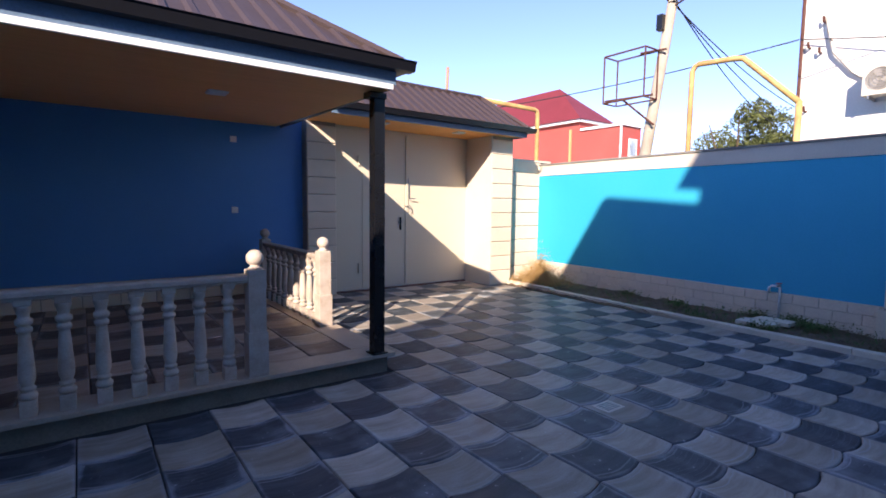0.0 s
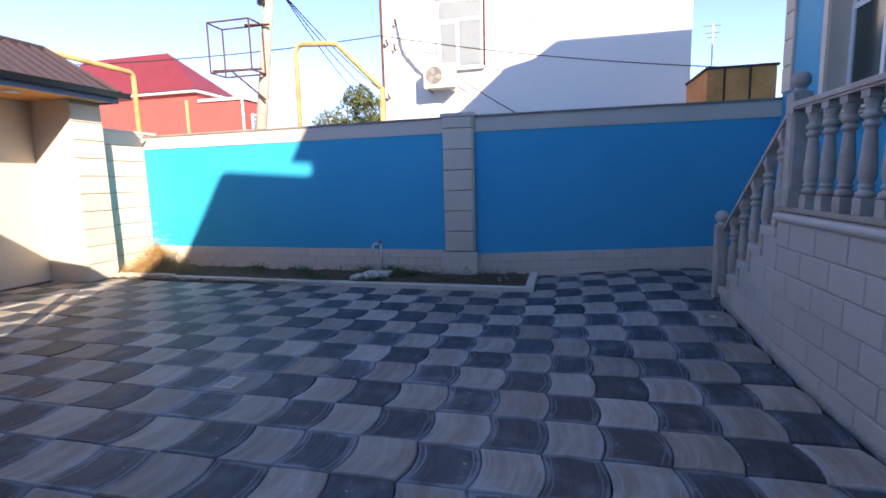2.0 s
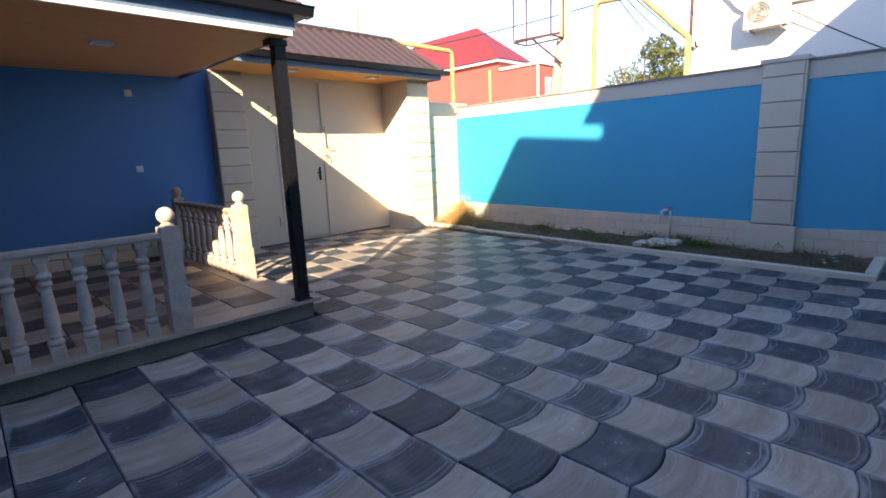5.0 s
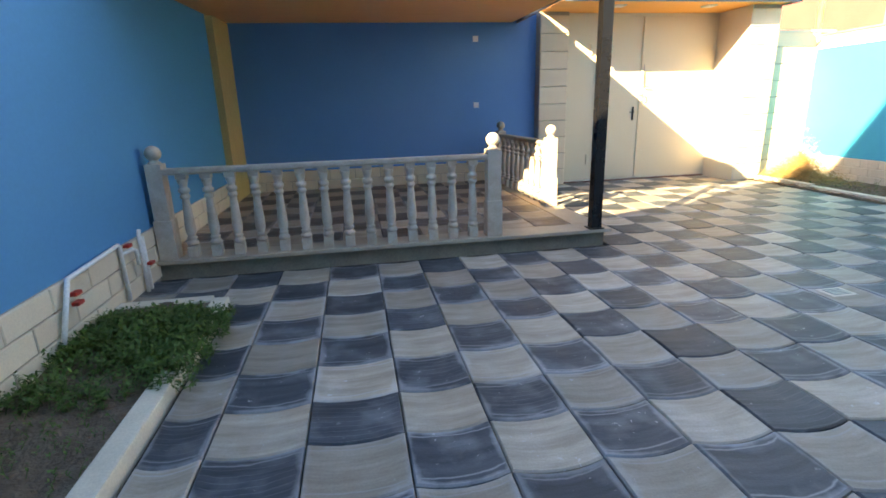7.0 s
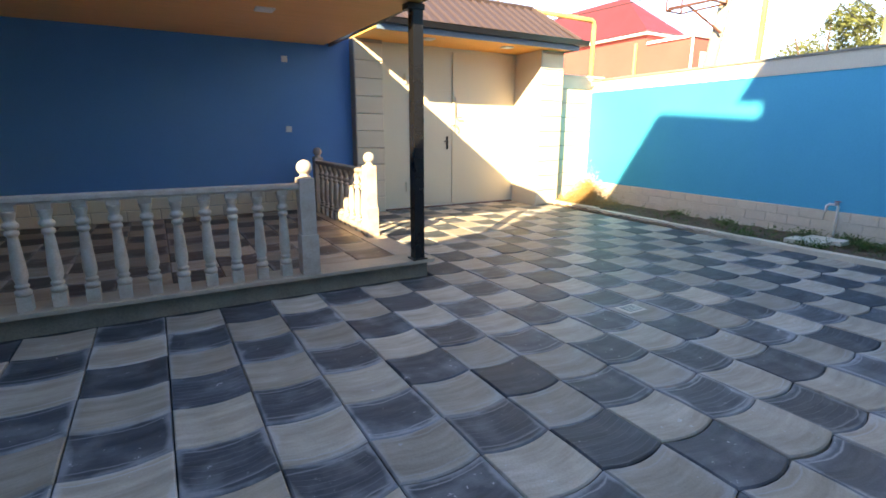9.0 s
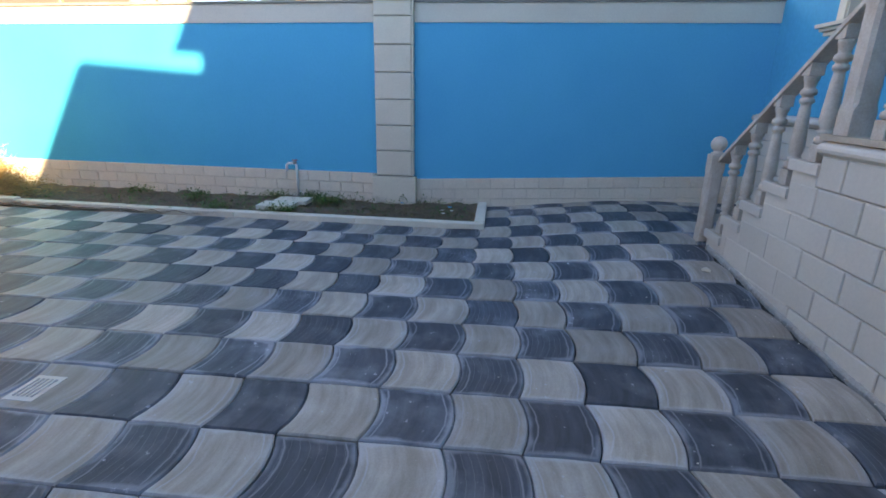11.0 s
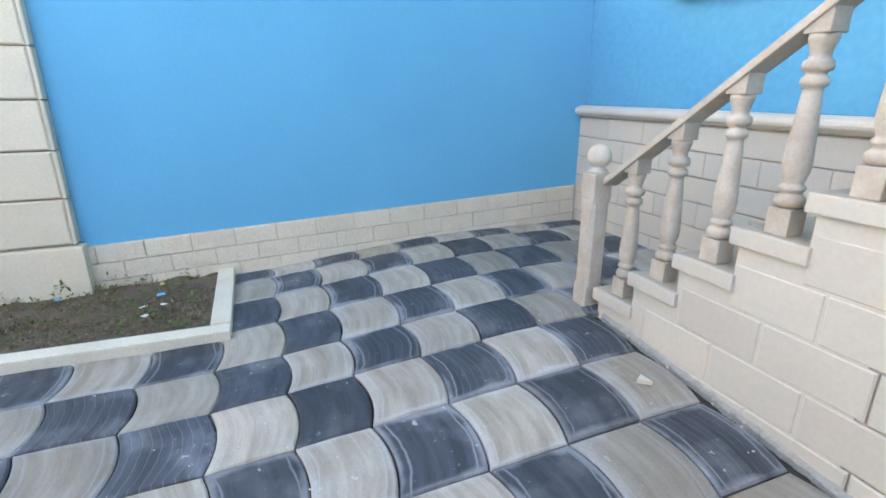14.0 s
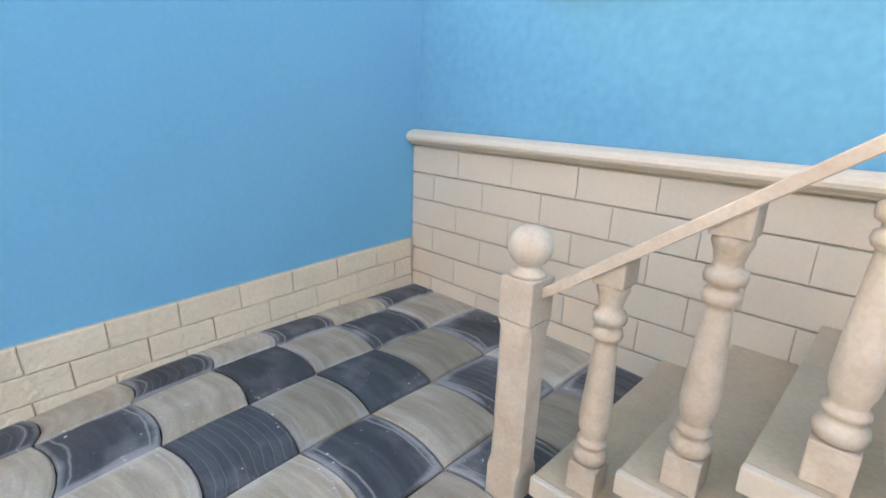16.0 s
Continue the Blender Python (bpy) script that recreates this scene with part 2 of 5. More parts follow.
WHITEWALL = surface("white_render", (0.70, 0.68, 0.65), 0.9, 0.92, 0.8, 30, 0.25, amount=0.5, grit=0.04)
OCHRE = surface("ochre_board", (0.80, 0.30, 0.09), 0.8, 0.6, 3, 40, 0.2, amount=0.7)
LEAF = surface("green_leaf", (0.055, 0.115, 0.013), 0.6, 0.6, 5, 40, 0.0, vary=0.35, island=True)
LEAF_TREE = surface("olive_tree_leaf", (0.115, 0.13, 0.035), 0.7, 0.5, 2, 20, 0.0, vary=0.4, island=True)
STRAW = surface("dry_straw", (0.40, 0.24, 0.09), 0.9, 0.6, 8, 40, 0.0, vary=0.35, island=True)
STRAW_DARK = surface("brown_dry_weed", (0.20, 0.14, 0.085), 0.95, 0.6, 8, 40, 0.0, vary=0.4, island=True)
BARK = surface("bark", (0.12, 0.08, 0.05), 0.95, 0.6, 8, 50, 0.5)
CABLE = surface("black_cable", (0.015, 0.015, 0.02), 0.6, 0.8, 8, 60, 0.0)
CURTAIN = surface("pale_curtain", (0.55, 0.55, 0.52), 0.9, 0.8, 3, 30, 0.1, stretch=(8, 8, 0.4), amount=0.6)
PAVE_LIGHT = paver("light_paver", (0.275, 0.225, 0.175), (0.40, 0.34, 0.28), 0.6, False)
PAVE_DARK = paver("dark_paver", (0.026, 0.034, 0.042), (0.060, 0.072, 0.087), 0.6, False)
PAVE_LIGHT_S = paver("light_paver_joined", (0.275, 0.225, 0.175), (0.40, 0.34, 0.28), 0.6, True)
PAVE_DARK_S = paver("dark_paver_joined", (0.026, 0.034, 0.042), (0.060, 0.072, 0.087), 0.6, True)

PAVE_TERRACE = paver("terrace_light_paver", (0.30, 0.225, 0.165), (0.40, 0.32, 0.25), 0.5, False)
PAVE_TERRACE_DARK = paver("terrace_brown_paver", (0.075, 0.052, 0.042), (0.14, 0.10, 0.085), 0.5, False)


def glass(name, tint, rough=0.02):
    m = bpy.data.materials.new(name)
    m.use_nodes = True
    b = m.node_tree.nodes["Principled BSDF"]
    b.inputs["Base Color"].default_value = (*tint, 1)
    b.inputs["Roughness"].default_value = rough
    b.inputs["Transmission Weight"].default_value = 1.0
    b.inputs["IOR"].default_value = 1.45
    return m


DARKGLASS = surface("dark_reflective_glass", (0.01, 0.03, 0.03), 0.12, 0.9, 2, 30, 0.0, grit=0.0, spec=1.0)
GLASS = glass("window_glass", (0.95, 0.98, 0.97))


# ---- mesh helpers ----
def mesh_from(name, bm, mat, smooth=False):
    me = bpy.data.meshes.new(name)
    bmesh.ops.recalc_face_normals(bm, faces=bm.faces)
    bm.to_mesh(me)
    bm.free()
    me.materials.append(mat)
    if smooth:
        for p in me.polygons:
            p.use_smooth = True
    return me


def box(bm, x0, x1, y0, y1, z0, z1, bevel=0.0):
    r = bmesh.ops.create_cube(bm, size=1)
    vs = r["verts"]
    for v in vs:
        v.co = Vector(((x0 + x1) / 2 + v.co.x * (x1 - x0), (y0 + y1) / 2 + v.co.y * (y1 - y0), (z0 + z1) / 2 + v.co.z * (z1 - z0)))
    if bevel:
        es = list({e for v in vs for e in v.link_edges})
        bmesh.ops.bevel(bm, geom=es, offset=bevel, segments=2, affect="EDGES", profile=0.7)


def tube(bm, pts, r, sides=10, close=True):
    """A round bar through the points."""
    pts = [Vector(p) for p in pts]
    rings = []
    for i, p in enumerate(pts):
        d = (pts[min(i + 1, len(pts) - 1)] - pts[max(i - 1, 0)]).normalized()
        a = d.orthogonal().normalized() if i == 0 else (rings_a - d * rings_a.dot(d)).normalized()
        rings_a = a
        b = d.cross(a)
        rad = r[i] if isinstance(r, (list, tuple)) else r
        rings.append([bm.verts.new(p + (a * math.cos(k * 2 * math.pi / sides) + b * math.sin(k * 2 * math.pi / sides)) * rad) for k in range(sides)])
    for i in range(len(rings) - 1):
        for k in range(sides):
            bm.faces.new((rings[i][k], rings[i][(k + 1) % sides], rings[i + 1][(k + 1) % sides], rings[i + 1][k]))
    if close:
        bm.faces.new(rings[0][::-1])
        bm.faces.new(rings[-1])


def lathe(bm, profile, sides=16, centre=(0, 0)):
    rings = []
    for r, z in profile:
        rings.append([bm.verts.new((centre[0] + r * math.cos(k * 2 * math.pi / sides), centre[1] + r * math.sin(k * 2 * math.pi / sides), z)) for k in range(sides)])
    for i in range(len(rings) - 1):
        for k in range(sides):
            bm.faces.new((rings[i][k], rings[i][(k + 1) % sides], rings[i + 1][(k + 1) % sides], rings[i + 1][k]))
    bm.faces.new(rings[0][::-1])
    bm.faces.new(rings[-1])


def prism(bm, poly, axis, a, b):
    """Extrudes a polygon given in the plane across the axis, from a to b along it."""
    def co(p, t):
        return {"x": (t, p[0], p[1]), "y": (p[0], t, p[1]), "z": (p[0], p[1], t)}[axis]
    lo = [bm.verts.new(co(p, a)) for p in poly]
    hi = [bm.verts.new(co(p, b)) for p in poly]
    n = len(poly)
    bm.faces.new(lo[::-1])
    bm.faces.new(hi)
    for i in range(n):
        bm.faces.new((lo[i], lo[(i + 1) % n], hi[(i + 1) % n], hi[i]))


def empty(name, label="", category="", group="", at=(0, 0, 0), kind=""):
    ob = new(name)
    ob.location = at
    return tagged(ob, label, category, group, kind)


def part(name, bm, mat, parent=None, label="", smooth=False, kind=""):
    ob = new(name, mesh_from(name, bm, mat, smooth))
    if parent is not None:
        ob.parent = parent
    return tagged(ob, label, kind=kind)


def structure(name, bm, mat, label):
    return tagged(new(name, mesh_from(name, bm, mat)), label, kind="structure")


def thing(name, bm, mat, label, category, smooth=False, group=""):
    return tagged(new(name, mesh_from(name, bm, mat, smooth)), label, category, group)


def box_structure(name, dims, mat, label, bevel=0.0):
    bm = bmesh.new()
    box(bm, *dims, bevel)
    return structure(name, bm, mat, label)


def box_part(name, dims, mat, parent, bevel=0.0, label=""):
    bm = bmesh.new()
    box(bm, *dims, bevel)
    return part(name, bm, mat, parent, label)


def smooth_step(a, b, x):
    t = min(1, max(0, (x - a) / (b - a)))
    return t * t * (3 - 2 * t)


def ground(x, y):
    """The height of the yard: it falls to the drain and rises to the stair and the far corner."""
    return 0.165 * smooth_step(3.3, 6.3, x) * smooth_step(0.7, -1.6, y) + 0.03 * smooth_step(4.5, 7.0, y)


# ---- the plan ----
WALL_L = -1.9      # face of the wall on the west side
HOUSE = -1.66      # face of the house's front bay
RECESS = -2.73     # face of the house behind the stair
FENCE = 7.40       # face of the street fence
GATE_Y = 7.62

# ---- large structure ----
bm = bmesh.new()
xs = [-400, -30] + [WALL_L - 0.2 + i * 0.4 for i in range(26)] + [30, 400]
ys = [-400, -30] + [-3.0 + i * 0.4 for i in range(29)] + [30, 400]
vv = {}
for i, x in enumerate(xs):
    for j, y in enumerate(ys):
        inside = WALL_L - 0.3 < x < FENCE + 0.3 and -3.2 < y < 8.2
        vv[i, j] = bm.verts.new((x, y, ground(x, y) - 0.035 if inside else -0.05))
for i in range(len(xs) - 1):
    for j in range(len(ys) - 1):
        bm.faces.new((vv[i, j], vv[i + 1, j], vv[i + 1, j + 1], vv[i, j + 1]))
ground_ob = structure("ground", bm, SAND, "sandy ground under the yard and the street")
# Unseen ground beyond the yard is made paler to bounce more light in.
ground_ob.data.materials.append(DUST)
for f in ground_ob.data.polygons:
    if not (WALL_L - 0.3 < f.center.x < FENCE + 0.6 and -3.2 < f.center.y < 8.2):
        f.material_index = 1

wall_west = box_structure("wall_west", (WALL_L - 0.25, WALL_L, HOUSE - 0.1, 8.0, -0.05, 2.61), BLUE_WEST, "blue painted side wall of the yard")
wall_north = box_structure("wall_north", (WALL_L, 2.86, 7.67, 7.92, -0.05, 2.74), BLUE_TERRACE, "blue painted back wall of the covered terrace")
TURN = Matrix.Translation((FENCE, 1.42, 0)) @ Matrix.Rotation(-0.05, 4, "Z") @ Matrix.Translation((-FENCE, -1.42, 0))


def turned(ob):
    """Swings a piece of the northern fence about the pillar."""
    ob.matrix_world = TURN @ ob.matrix_world
    return ob


for y0, y1, move in ((RECESS - 0.35, 1.42, lambda ob: ob), (1.42, 7.35, turned)):
    side = "south" if y0 < 0 else "north"
    move(box_structure("wall_east_" + side, (FENCE, FENCE + 0.25, y0, y1, -0.05, 2.11), BLUE, "bright blue painted street fence"))
    move(box_structure("trim_fence_" + side, (FENCE - 0.012, FENCE + 0.26, y0, y1, 2.11, 2.315), PLASTER, "cream plaster band along the fence top"))
    move(box_structure("fence_coping_" + side, (FENCE - 0.03, FENCE + 0.28, y0, y1, 2.315, 2.345), CONCRETE, "thin grey coping of the street fence"))


def masonry(parent, mat, origin, along, out, length, joints, block, offset=0.5, depth=0.03, gap=0.008, clip=None, bevel=0.006, stuff=False, vgap=None):
    """Lays courses of blocks on a wall. joints: heights from the lowest up; along and out: unit vectors; clip(u, z0) gives where a course starts."""
    along, out = Vector(along), Vector(out)
    cache = {}
    joined = bmesh.new() if stuff else None
    for row in range(len(joints) - 1):
        z0, z1 = joints[row], joints[row + 1]
        u = -block * offset if row % 2 else 0.0
        start, stop = clip(z0, z1) if clip else (0.0, length)
        while u < stop:
            a, b = max(u, start), min(u + block, stop)
            u += block
            if b - a < 0.03:
                continue
            w, h = round(b - a - (gap if vgap is None else vgap), 3), round(z1 - z0 - gap, 3)
            if stuff:
                m = Matrix.Translation(Vector(origin) + along * (a + b) / 2 + Vector((0, 0, (z0 + z1) / 2))) @ Matrix((along, out, (0, 0, 1))).transposed().to_4x4()
                r = bmesh.ops.create_cube(joined, size=1, matrix=m @ Matrix.Diagonal((w, depth, h, 1)))
                continue
            if (w, h) not in cache:
                bm = bmesh.new()
                bmesh.ops.create_cube(bm, size=1)
                for v in bm.verts:
                    v.co = Vector((v.co.x * w, v.co.y * depth, v.co.z * h))
                front = [f for f in bm.faces if f.normal.y > 0.5][0]
                bmesh.ops.bevel(bm, geom=list(front.edges), offset=bevel, segments=1, affect="EDGES")
                cache[w, h] = mesh_from("block", bm, mat)
            ob = new("block", cache[w, h])
            ob.parent = parent
            ob.matrix_local = Matrix.Translation(Vector(origin) + along * (a + b) / 2 + Vector((0, 0, (z0 + z1) / 2))) @ Matrix((along, out, (0, 0, 1))).transposed().to_4x4()
    if stuff:
        part("blocks", joined, mat, parent, kind="stuff")


# pillar of the street fence
pillar = box_structure("fence_pillar", (FENCE - 0.06, FENCE + 0.2, 1.20, 1.64, -0.05, 2.33), MORTAR, "cream stone pillar of the street fence")
box_part("capstone", (FENCE - 0.10, FENCE + 0.27, 1.17, 1.67, 2.33, 2.385), GREYSTONE, pillar, 0.008)
box_part("pedestal", (FENCE - 0.12, FENCE, 1.15, 1.69, 0.0, 0.36), CREAM, pillar, 0.008)

# gate piers, return wall
pier_r = box_structure("gate_pier", (6.09, 6.60, 6.91, 7.75, -0.05, 2.742), MORTAR, "cream limestone gate pier")
pier_l = box_structure("gate_pier_west", (2.86, 3.34, 7.50, 7.90, -0.05, 2.742), MORTAR, "cream limestone gate pier by the terrace")
return_wall = box_structure("return_wall", (6.60, FENCE + 0.55, 7.26, 7.48, -0.05, 2.38), MORTAR, "short cream block wall between gate and fence")
box_structure("return_wall_coping", (6.61, FENCE + 0.60, 7.22, 7.50, 2.38, 2.42), PLASTER, "cream coping of the short block wall")

# the gate: two leaves, of which the left has a wicket door
gate = empty("entrance_gate", "cream painted sheet steel double gate with a wicket door", "gate", at=(4.7, GATE_Y, 0))


def at_gate(name, dims, mat, bevel=0.0, parent=gate, label=""):
    x0, x1, y0, y1, z0, z1 = dims
    return box_part(name, (x0 - 4.7, x1 - 4.7, y0 - GATE_Y, y1 - GATE_Y, z0, z1), mat, parent, bevel, label)


at_gate("leaf_east", (4.76, 6.08, GATE_Y, GATE_Y + 0.04, 0.06, 2.70), GATE, 0.004)
at_gate("leaf_west", (3.34, 4.71, GATE_Y, GATE_Y + 0.04, 0.06, 2.70), GATE, 0.004)
at_gate("wicket_door", (3.86, 4.68, GATE_Y - 0.012, GATE_Y, 0.09, 2.05), GATE, 0.004)
at_gate("cover_strip", (4.70, 4.755, GATE_Y - 0.022, GATE_Y, 0.08, 2.69), GATE, 0.004)
at_gate("top_frame", (3.34, 6.08, GATE_Y - 0.01, GATE_Y + 0.05, 2.70, 2.743), GATE, 0.004)
at_gate("threshold", (3.34, 6.08, GATE_Y - 0.03, GATE_Y + 0.05, 0.0, 0.045), RUST, 0.004)
for z in (0.42, 2.2):
    at_gate("hinge", (3.78, 3.81, GATE_Y - 0.03, GATE_Y, z - 0.08, z + 0.08), GATE, 0.004)
at_gate("lock_plate", (4.58, 4.615, GATE_Y - 0.022, GATE_Y - 0.012, 1.05, 1.27), BLACK, 0.003)
h = bmesh.new()
tube(h, [(-0.105, -0.02, 1.19), (-0.105, -0.07, 1.19), (-0.19, -0.075, 1.185)], 0.009, 8)
part("handle", h, BLACK, gate)
h = bmesh.new()
tube(h, [(0.05, -0.03, 1.95), (0.05, -0.035, 1.62), (0.05, -0.07, 1.60), (0.17, -0.075, 1.60)], 0.009, 8)
part("bolt", h, METAL, gate, "thin bent steel bolt of the gate")
h = bmesh.new()
tube(h, [(-0.02, -0.03, 1.46), (0.08, -0.05, 1.47), (0.10, -0.05, 1.40), (0.07, -0.05, 1.36)], 0.008, 8)
part("hasp", h, METAL, gate)
at_gate("lower_bolt", (4.755, 4.86, GATE_Y - 0.035, GATE_Y - 0.02, 0.52, 0.535), GATE, 0.003)


# ---- ribbed metal roofs ----
def ribbed_face(bm, a, b, c, d, pitch=0.19, rise=0.028):
    """Trapezoid sheet between eave a-b and ridge d-c, with ribs that run up the slope and are cut by the hips."""
    a, b, c, d = map(Vector, (a, b, c, d))
    e = (b - a).normalized()
    length = (b - a).length
    up = (d - a) - e * (d - a).dot(e)
    H = up.length
    up.normalize()
    n = e.cross(up).normalized()
    if n.z < 0:
        n = -n
    td, tc = (d - a).dot(e), (c - a).dot(e)

    def top(t):
        if t < td:
            return H * t / td if td > 1e-6 else H
        if t > tc:
            return H * (length - t) / (length - tc) if length - tc > 1e-6 else H
        return H
    cuts = []
    k = 0
    while k * pitch < length:
        for off, hgt in ((0.0, 0), (0.105, 0), (0.125, rise), (0.165, rise), (0.19, 0)):
            t = k * pitch + off * pitch / 0.19
            if t <= length:
                cuts.append((t, hgt))
        k += 1
    cuts.append((length, 0))
    prev = None
    for t, hgt in cuts:
        lo = bm.verts.new(a + e * t + n * hgt)
        hi = bm.verts.new(a + e * t + up * max(top(t), 0.002) + n * hgt)
        if prev:
            try:
                bm.faces.new((prev[0], lo, hi, prev[1]))
            except ValueError:
                pass
        prev = (lo, hi)


def hipped_roof(name, x0, x1, y0, y1, z, rx0, rx1, ry, rz, label, flare=0.0, rise=0.0):
    roof = empty(name, label, "roof", at=(0, 0, 0), kind="structure")
    corners = [(x0, y0, z), (x1, y0, z), (x1 + flare, y1, z + rise), (x0, y1, z + rise)]
    r0, r1 = (rx0, ry, rz), (rx1, ry, rz)
    for a, b, c, d in ((corners[0], corners[1], r1, r0), (corners[1], corners[2], r1, r1), (corners[2], corners[3], r0, r1), (corners[3], corners[0], r0, r0)):
        bm = bmesh.new()
        ribbed_face(bm, a, b, c, d)
        part("roof_sheet", bm, ROOF, roof)
    for p, q in ((corners[0], r0), (corners[1], r1), (corners[2], r1), (corners[3], r0), (r0, r1)):
        bm = bmesh.new()
        p, q = Vector(p), Vector(q)
        tube(bm, [p + Vector((0, 0, 0.012)), q + Vector((0, 0, 0.012))], 0.045, 6)
        part("ridge_cap", bm, ROOF, roof)
    return roof


# covered terrace: roof, fascia, gutter, soffit, post
CX0, CX1, CY0, CY1 = WALL_L + 0.03, 2.21, 3.76, 8.0
FLARE, RISE = 0.38, 0.26
EAVE = 2.635       # height of the gutter's rim
canopy = hipped_roof("terrace_roof", CX0 - 0.02, CX1 + 0.05, CY0 - 0.02, CY1, EAVE - 0.01, -0.385, 0.82, 5.6, 3.82, "brown ribbed sheet metal hipped roof over the terrace", FLARE, RISE)


def gutter(name, p, q, parent, side):
    """An open box gutter from p to q; side is the outward direction."""
    p, q, s = Vector(p), Vector(q), Vector(side)
    prof = [(0.0, -0.075), (0.095, -0.075), (0.12, -0.012), (0.135, 0.0), (0.112, 0.0), (0.088, -0.062), (0.012, -0.062), (0.012, 0.0), (0, 0)]
    bm = bmesh.new()
    A = [bm.verts.new(p + s * u + Vector((0, 0, w))) for u, w in prof]
    B = [bm.verts.new(q + s * u + Vector((0, 0, w))) for u, w in prof]
    n = len(prof)
    for i in range(n):
        bm.faces.new((A[i], A[(i + 1) % n], B[(i + 1) % n], B[i]))
    bm.faces.new(A[::-1])
    bm.faces.new(B)
    return part(name, bm, GUTTER, parent)


gutter("gutter", (CX0, CY0, EAVE), (CX1 + 0.125, CY0, EAVE), canopy, (0, -1, 0))
gutter("gutter", (CX1, CY0, EAVE), (CX1 + FLARE, CY1, EAVE + RISE), canopy, (1, 0, 0))
box_part("fascia", (CX0 + 0.2, CX1, CY0, CY0 + 0.03, 2.455, EAVE - 0.01), FASCIA, canopy)
bm = bmesh.new()
A = [bm.verts.new(p) for p in ((CX1 - 0.03, CY0 + 0.03, 2.43), (CX1, CY0 + 0.03, 2.43), (CX1, CY0 + 0.03, EAVE - 0.02), (CX1 - 0.03, CY0 + 0.03, EAVE - 0.02))]
B = [bm.verts.new(p) for p in ((CX1 + FLARE - 0.03, CY1, 2.62), (CX1 + FLARE, CY1, 2.62), (CX1 + FLARE, CY1, EAVE - 0.02 + RISE), (CX1 + FLARE - 0.03, CY1, EAVE - 0.02 + RISE))]
bm.faces.new(A)
bm.faces.new(B)
for i in range(4):
    bm.faces.new((A[i], A[(i + 1) % 4], B[(i + 1) % 4], B[i]))
part("fascia", bm, GUTTER, canopy)
box_part("white_trim", (CX0 + 0.40, CX1 - 0.03, CY0 - 0.012, CY0 + 0.02, 2.412, 2.455), TRIM, canopy, 0.004)
bm = bmesh.new()
xr = CX1 - 0.031
lo = [bm.verts.new(p) for p in ((CX0, CY0 + 0.035, 2.42), (xr, CY0 + 0.035, 2.42), (xr + FLARE * 0.75, 7.67, 2.62), (CX0, 7.67, 2.62))]
hi = [bm.verts.new(v.co + Vector((0, 0, 0.03))) for v in lo]
bm.faces.new(lo)
bm.faces.new(hi)
for i in range(4):
    bm.faces.new((lo[i], lo[(i + 1) % 4], hi[(i + 1) % 4], hi[i]))
structure("ceiling", bm, SOFFIT, "orange wood-look panelled ceiling of the terrace")


def downlight(x, y, z, g):
    ob = empty("downlight", "square white recessed downlight, unlit", "light", g, (x, y, z))
    bm = bmesh.new()
    box(bm, -0.085, 0.085, -0.085, 0.085, -0.014, 0.006, 0.005)
    part("frame", bm, WHITE, ob)
    bm = bmesh.new()
    box(bm, -0.065, 0.065, -0.065, 0.065, -0.017, -0.013)
    part("diffuser", bm, TRIM, ob)
    return ob


for x, y in ((-0.76, 4.95), (1.12, 5.12)):
    downlight(x, y, 2.42 + (y - CY0) * 0.0512 - 0.008, "ceiling downlights of the terrace")

post = empty("canopy_post", "glossy black painted square steel post on the terrace edge", "post", at=(2.16, 3.99, 0.15))
box_part("shaft", (-0.05, 0.05, -0.05, 0.05, 0.0, 2.26), BLACK, post, 0.006)
box_part("base_plate", (-0.075, 0.075, -0.07, 0.07, 0.0, 0.012), BLACK, post, 0.003)
box_part("head_plate", (-0.10, 0.06, -0.06, 0.06, 2.22, 2.27), BLACK, post, 0.004)

# gate roof
gate_roof = hipped_roof("gate_roof", 2.88, 6.66, 6.57, 8.75, 2.87, 3.5, 6.44, 7.65, 3.56, "brown ribbed sheet metal roof over the gate")
gutter("gutter", (2.88, 6.57, 2.87), (6.76, 6.57, 2.87), gate_roof, (0, -1, 0))
gutter("gutter", (6.63, 6.57, 2.87), (6.63, 8.75, 2.87), gate_roof, (1, 0, 0))
box_part("fascia", (2.88, 6.63, 6.57, 6.60, 2.72, 2.86), FASCIA, gate_roof)
box_part("fascia", (6.60, 6.63, 6.60, 8.7, 2.72, 2.86), FASCIA, gate_roof)
box_structure("gate_soffit", (2.88, 6.60, 6.60, 7.66, 2.745, 2.775), SOFFIT, "orange wood-look boards under the gate roof")
box_structure("gate_lintel", (2.88, 6.5, 7.665, 7.85, 2.78, 2.86), PLASTER, "cream lintel over the gate")
for x in (3.9, 5.4):
    downlight(x, 7.0, 2.739, "downlights over the gate")

# terrace plinth
plinth = box_structure("terrace_plinth", (WALL_L, 2.26, 3.98, 7.67, -0.05, 0.115), PLINTH, "rough concrete plinth of the terrace")
bm = bmesh.new()
box(bm, WALL_L, 2.31, 3.92, 4.22, 0.115, 0.15, 0.006)
box(bm, 2.02, 2.31, 4.223, 7.67, 0.115, 0.15, 0.006)
structure("terrace_edge_slab", bm, SLAB, "polished limestone edging slab of the terrace")

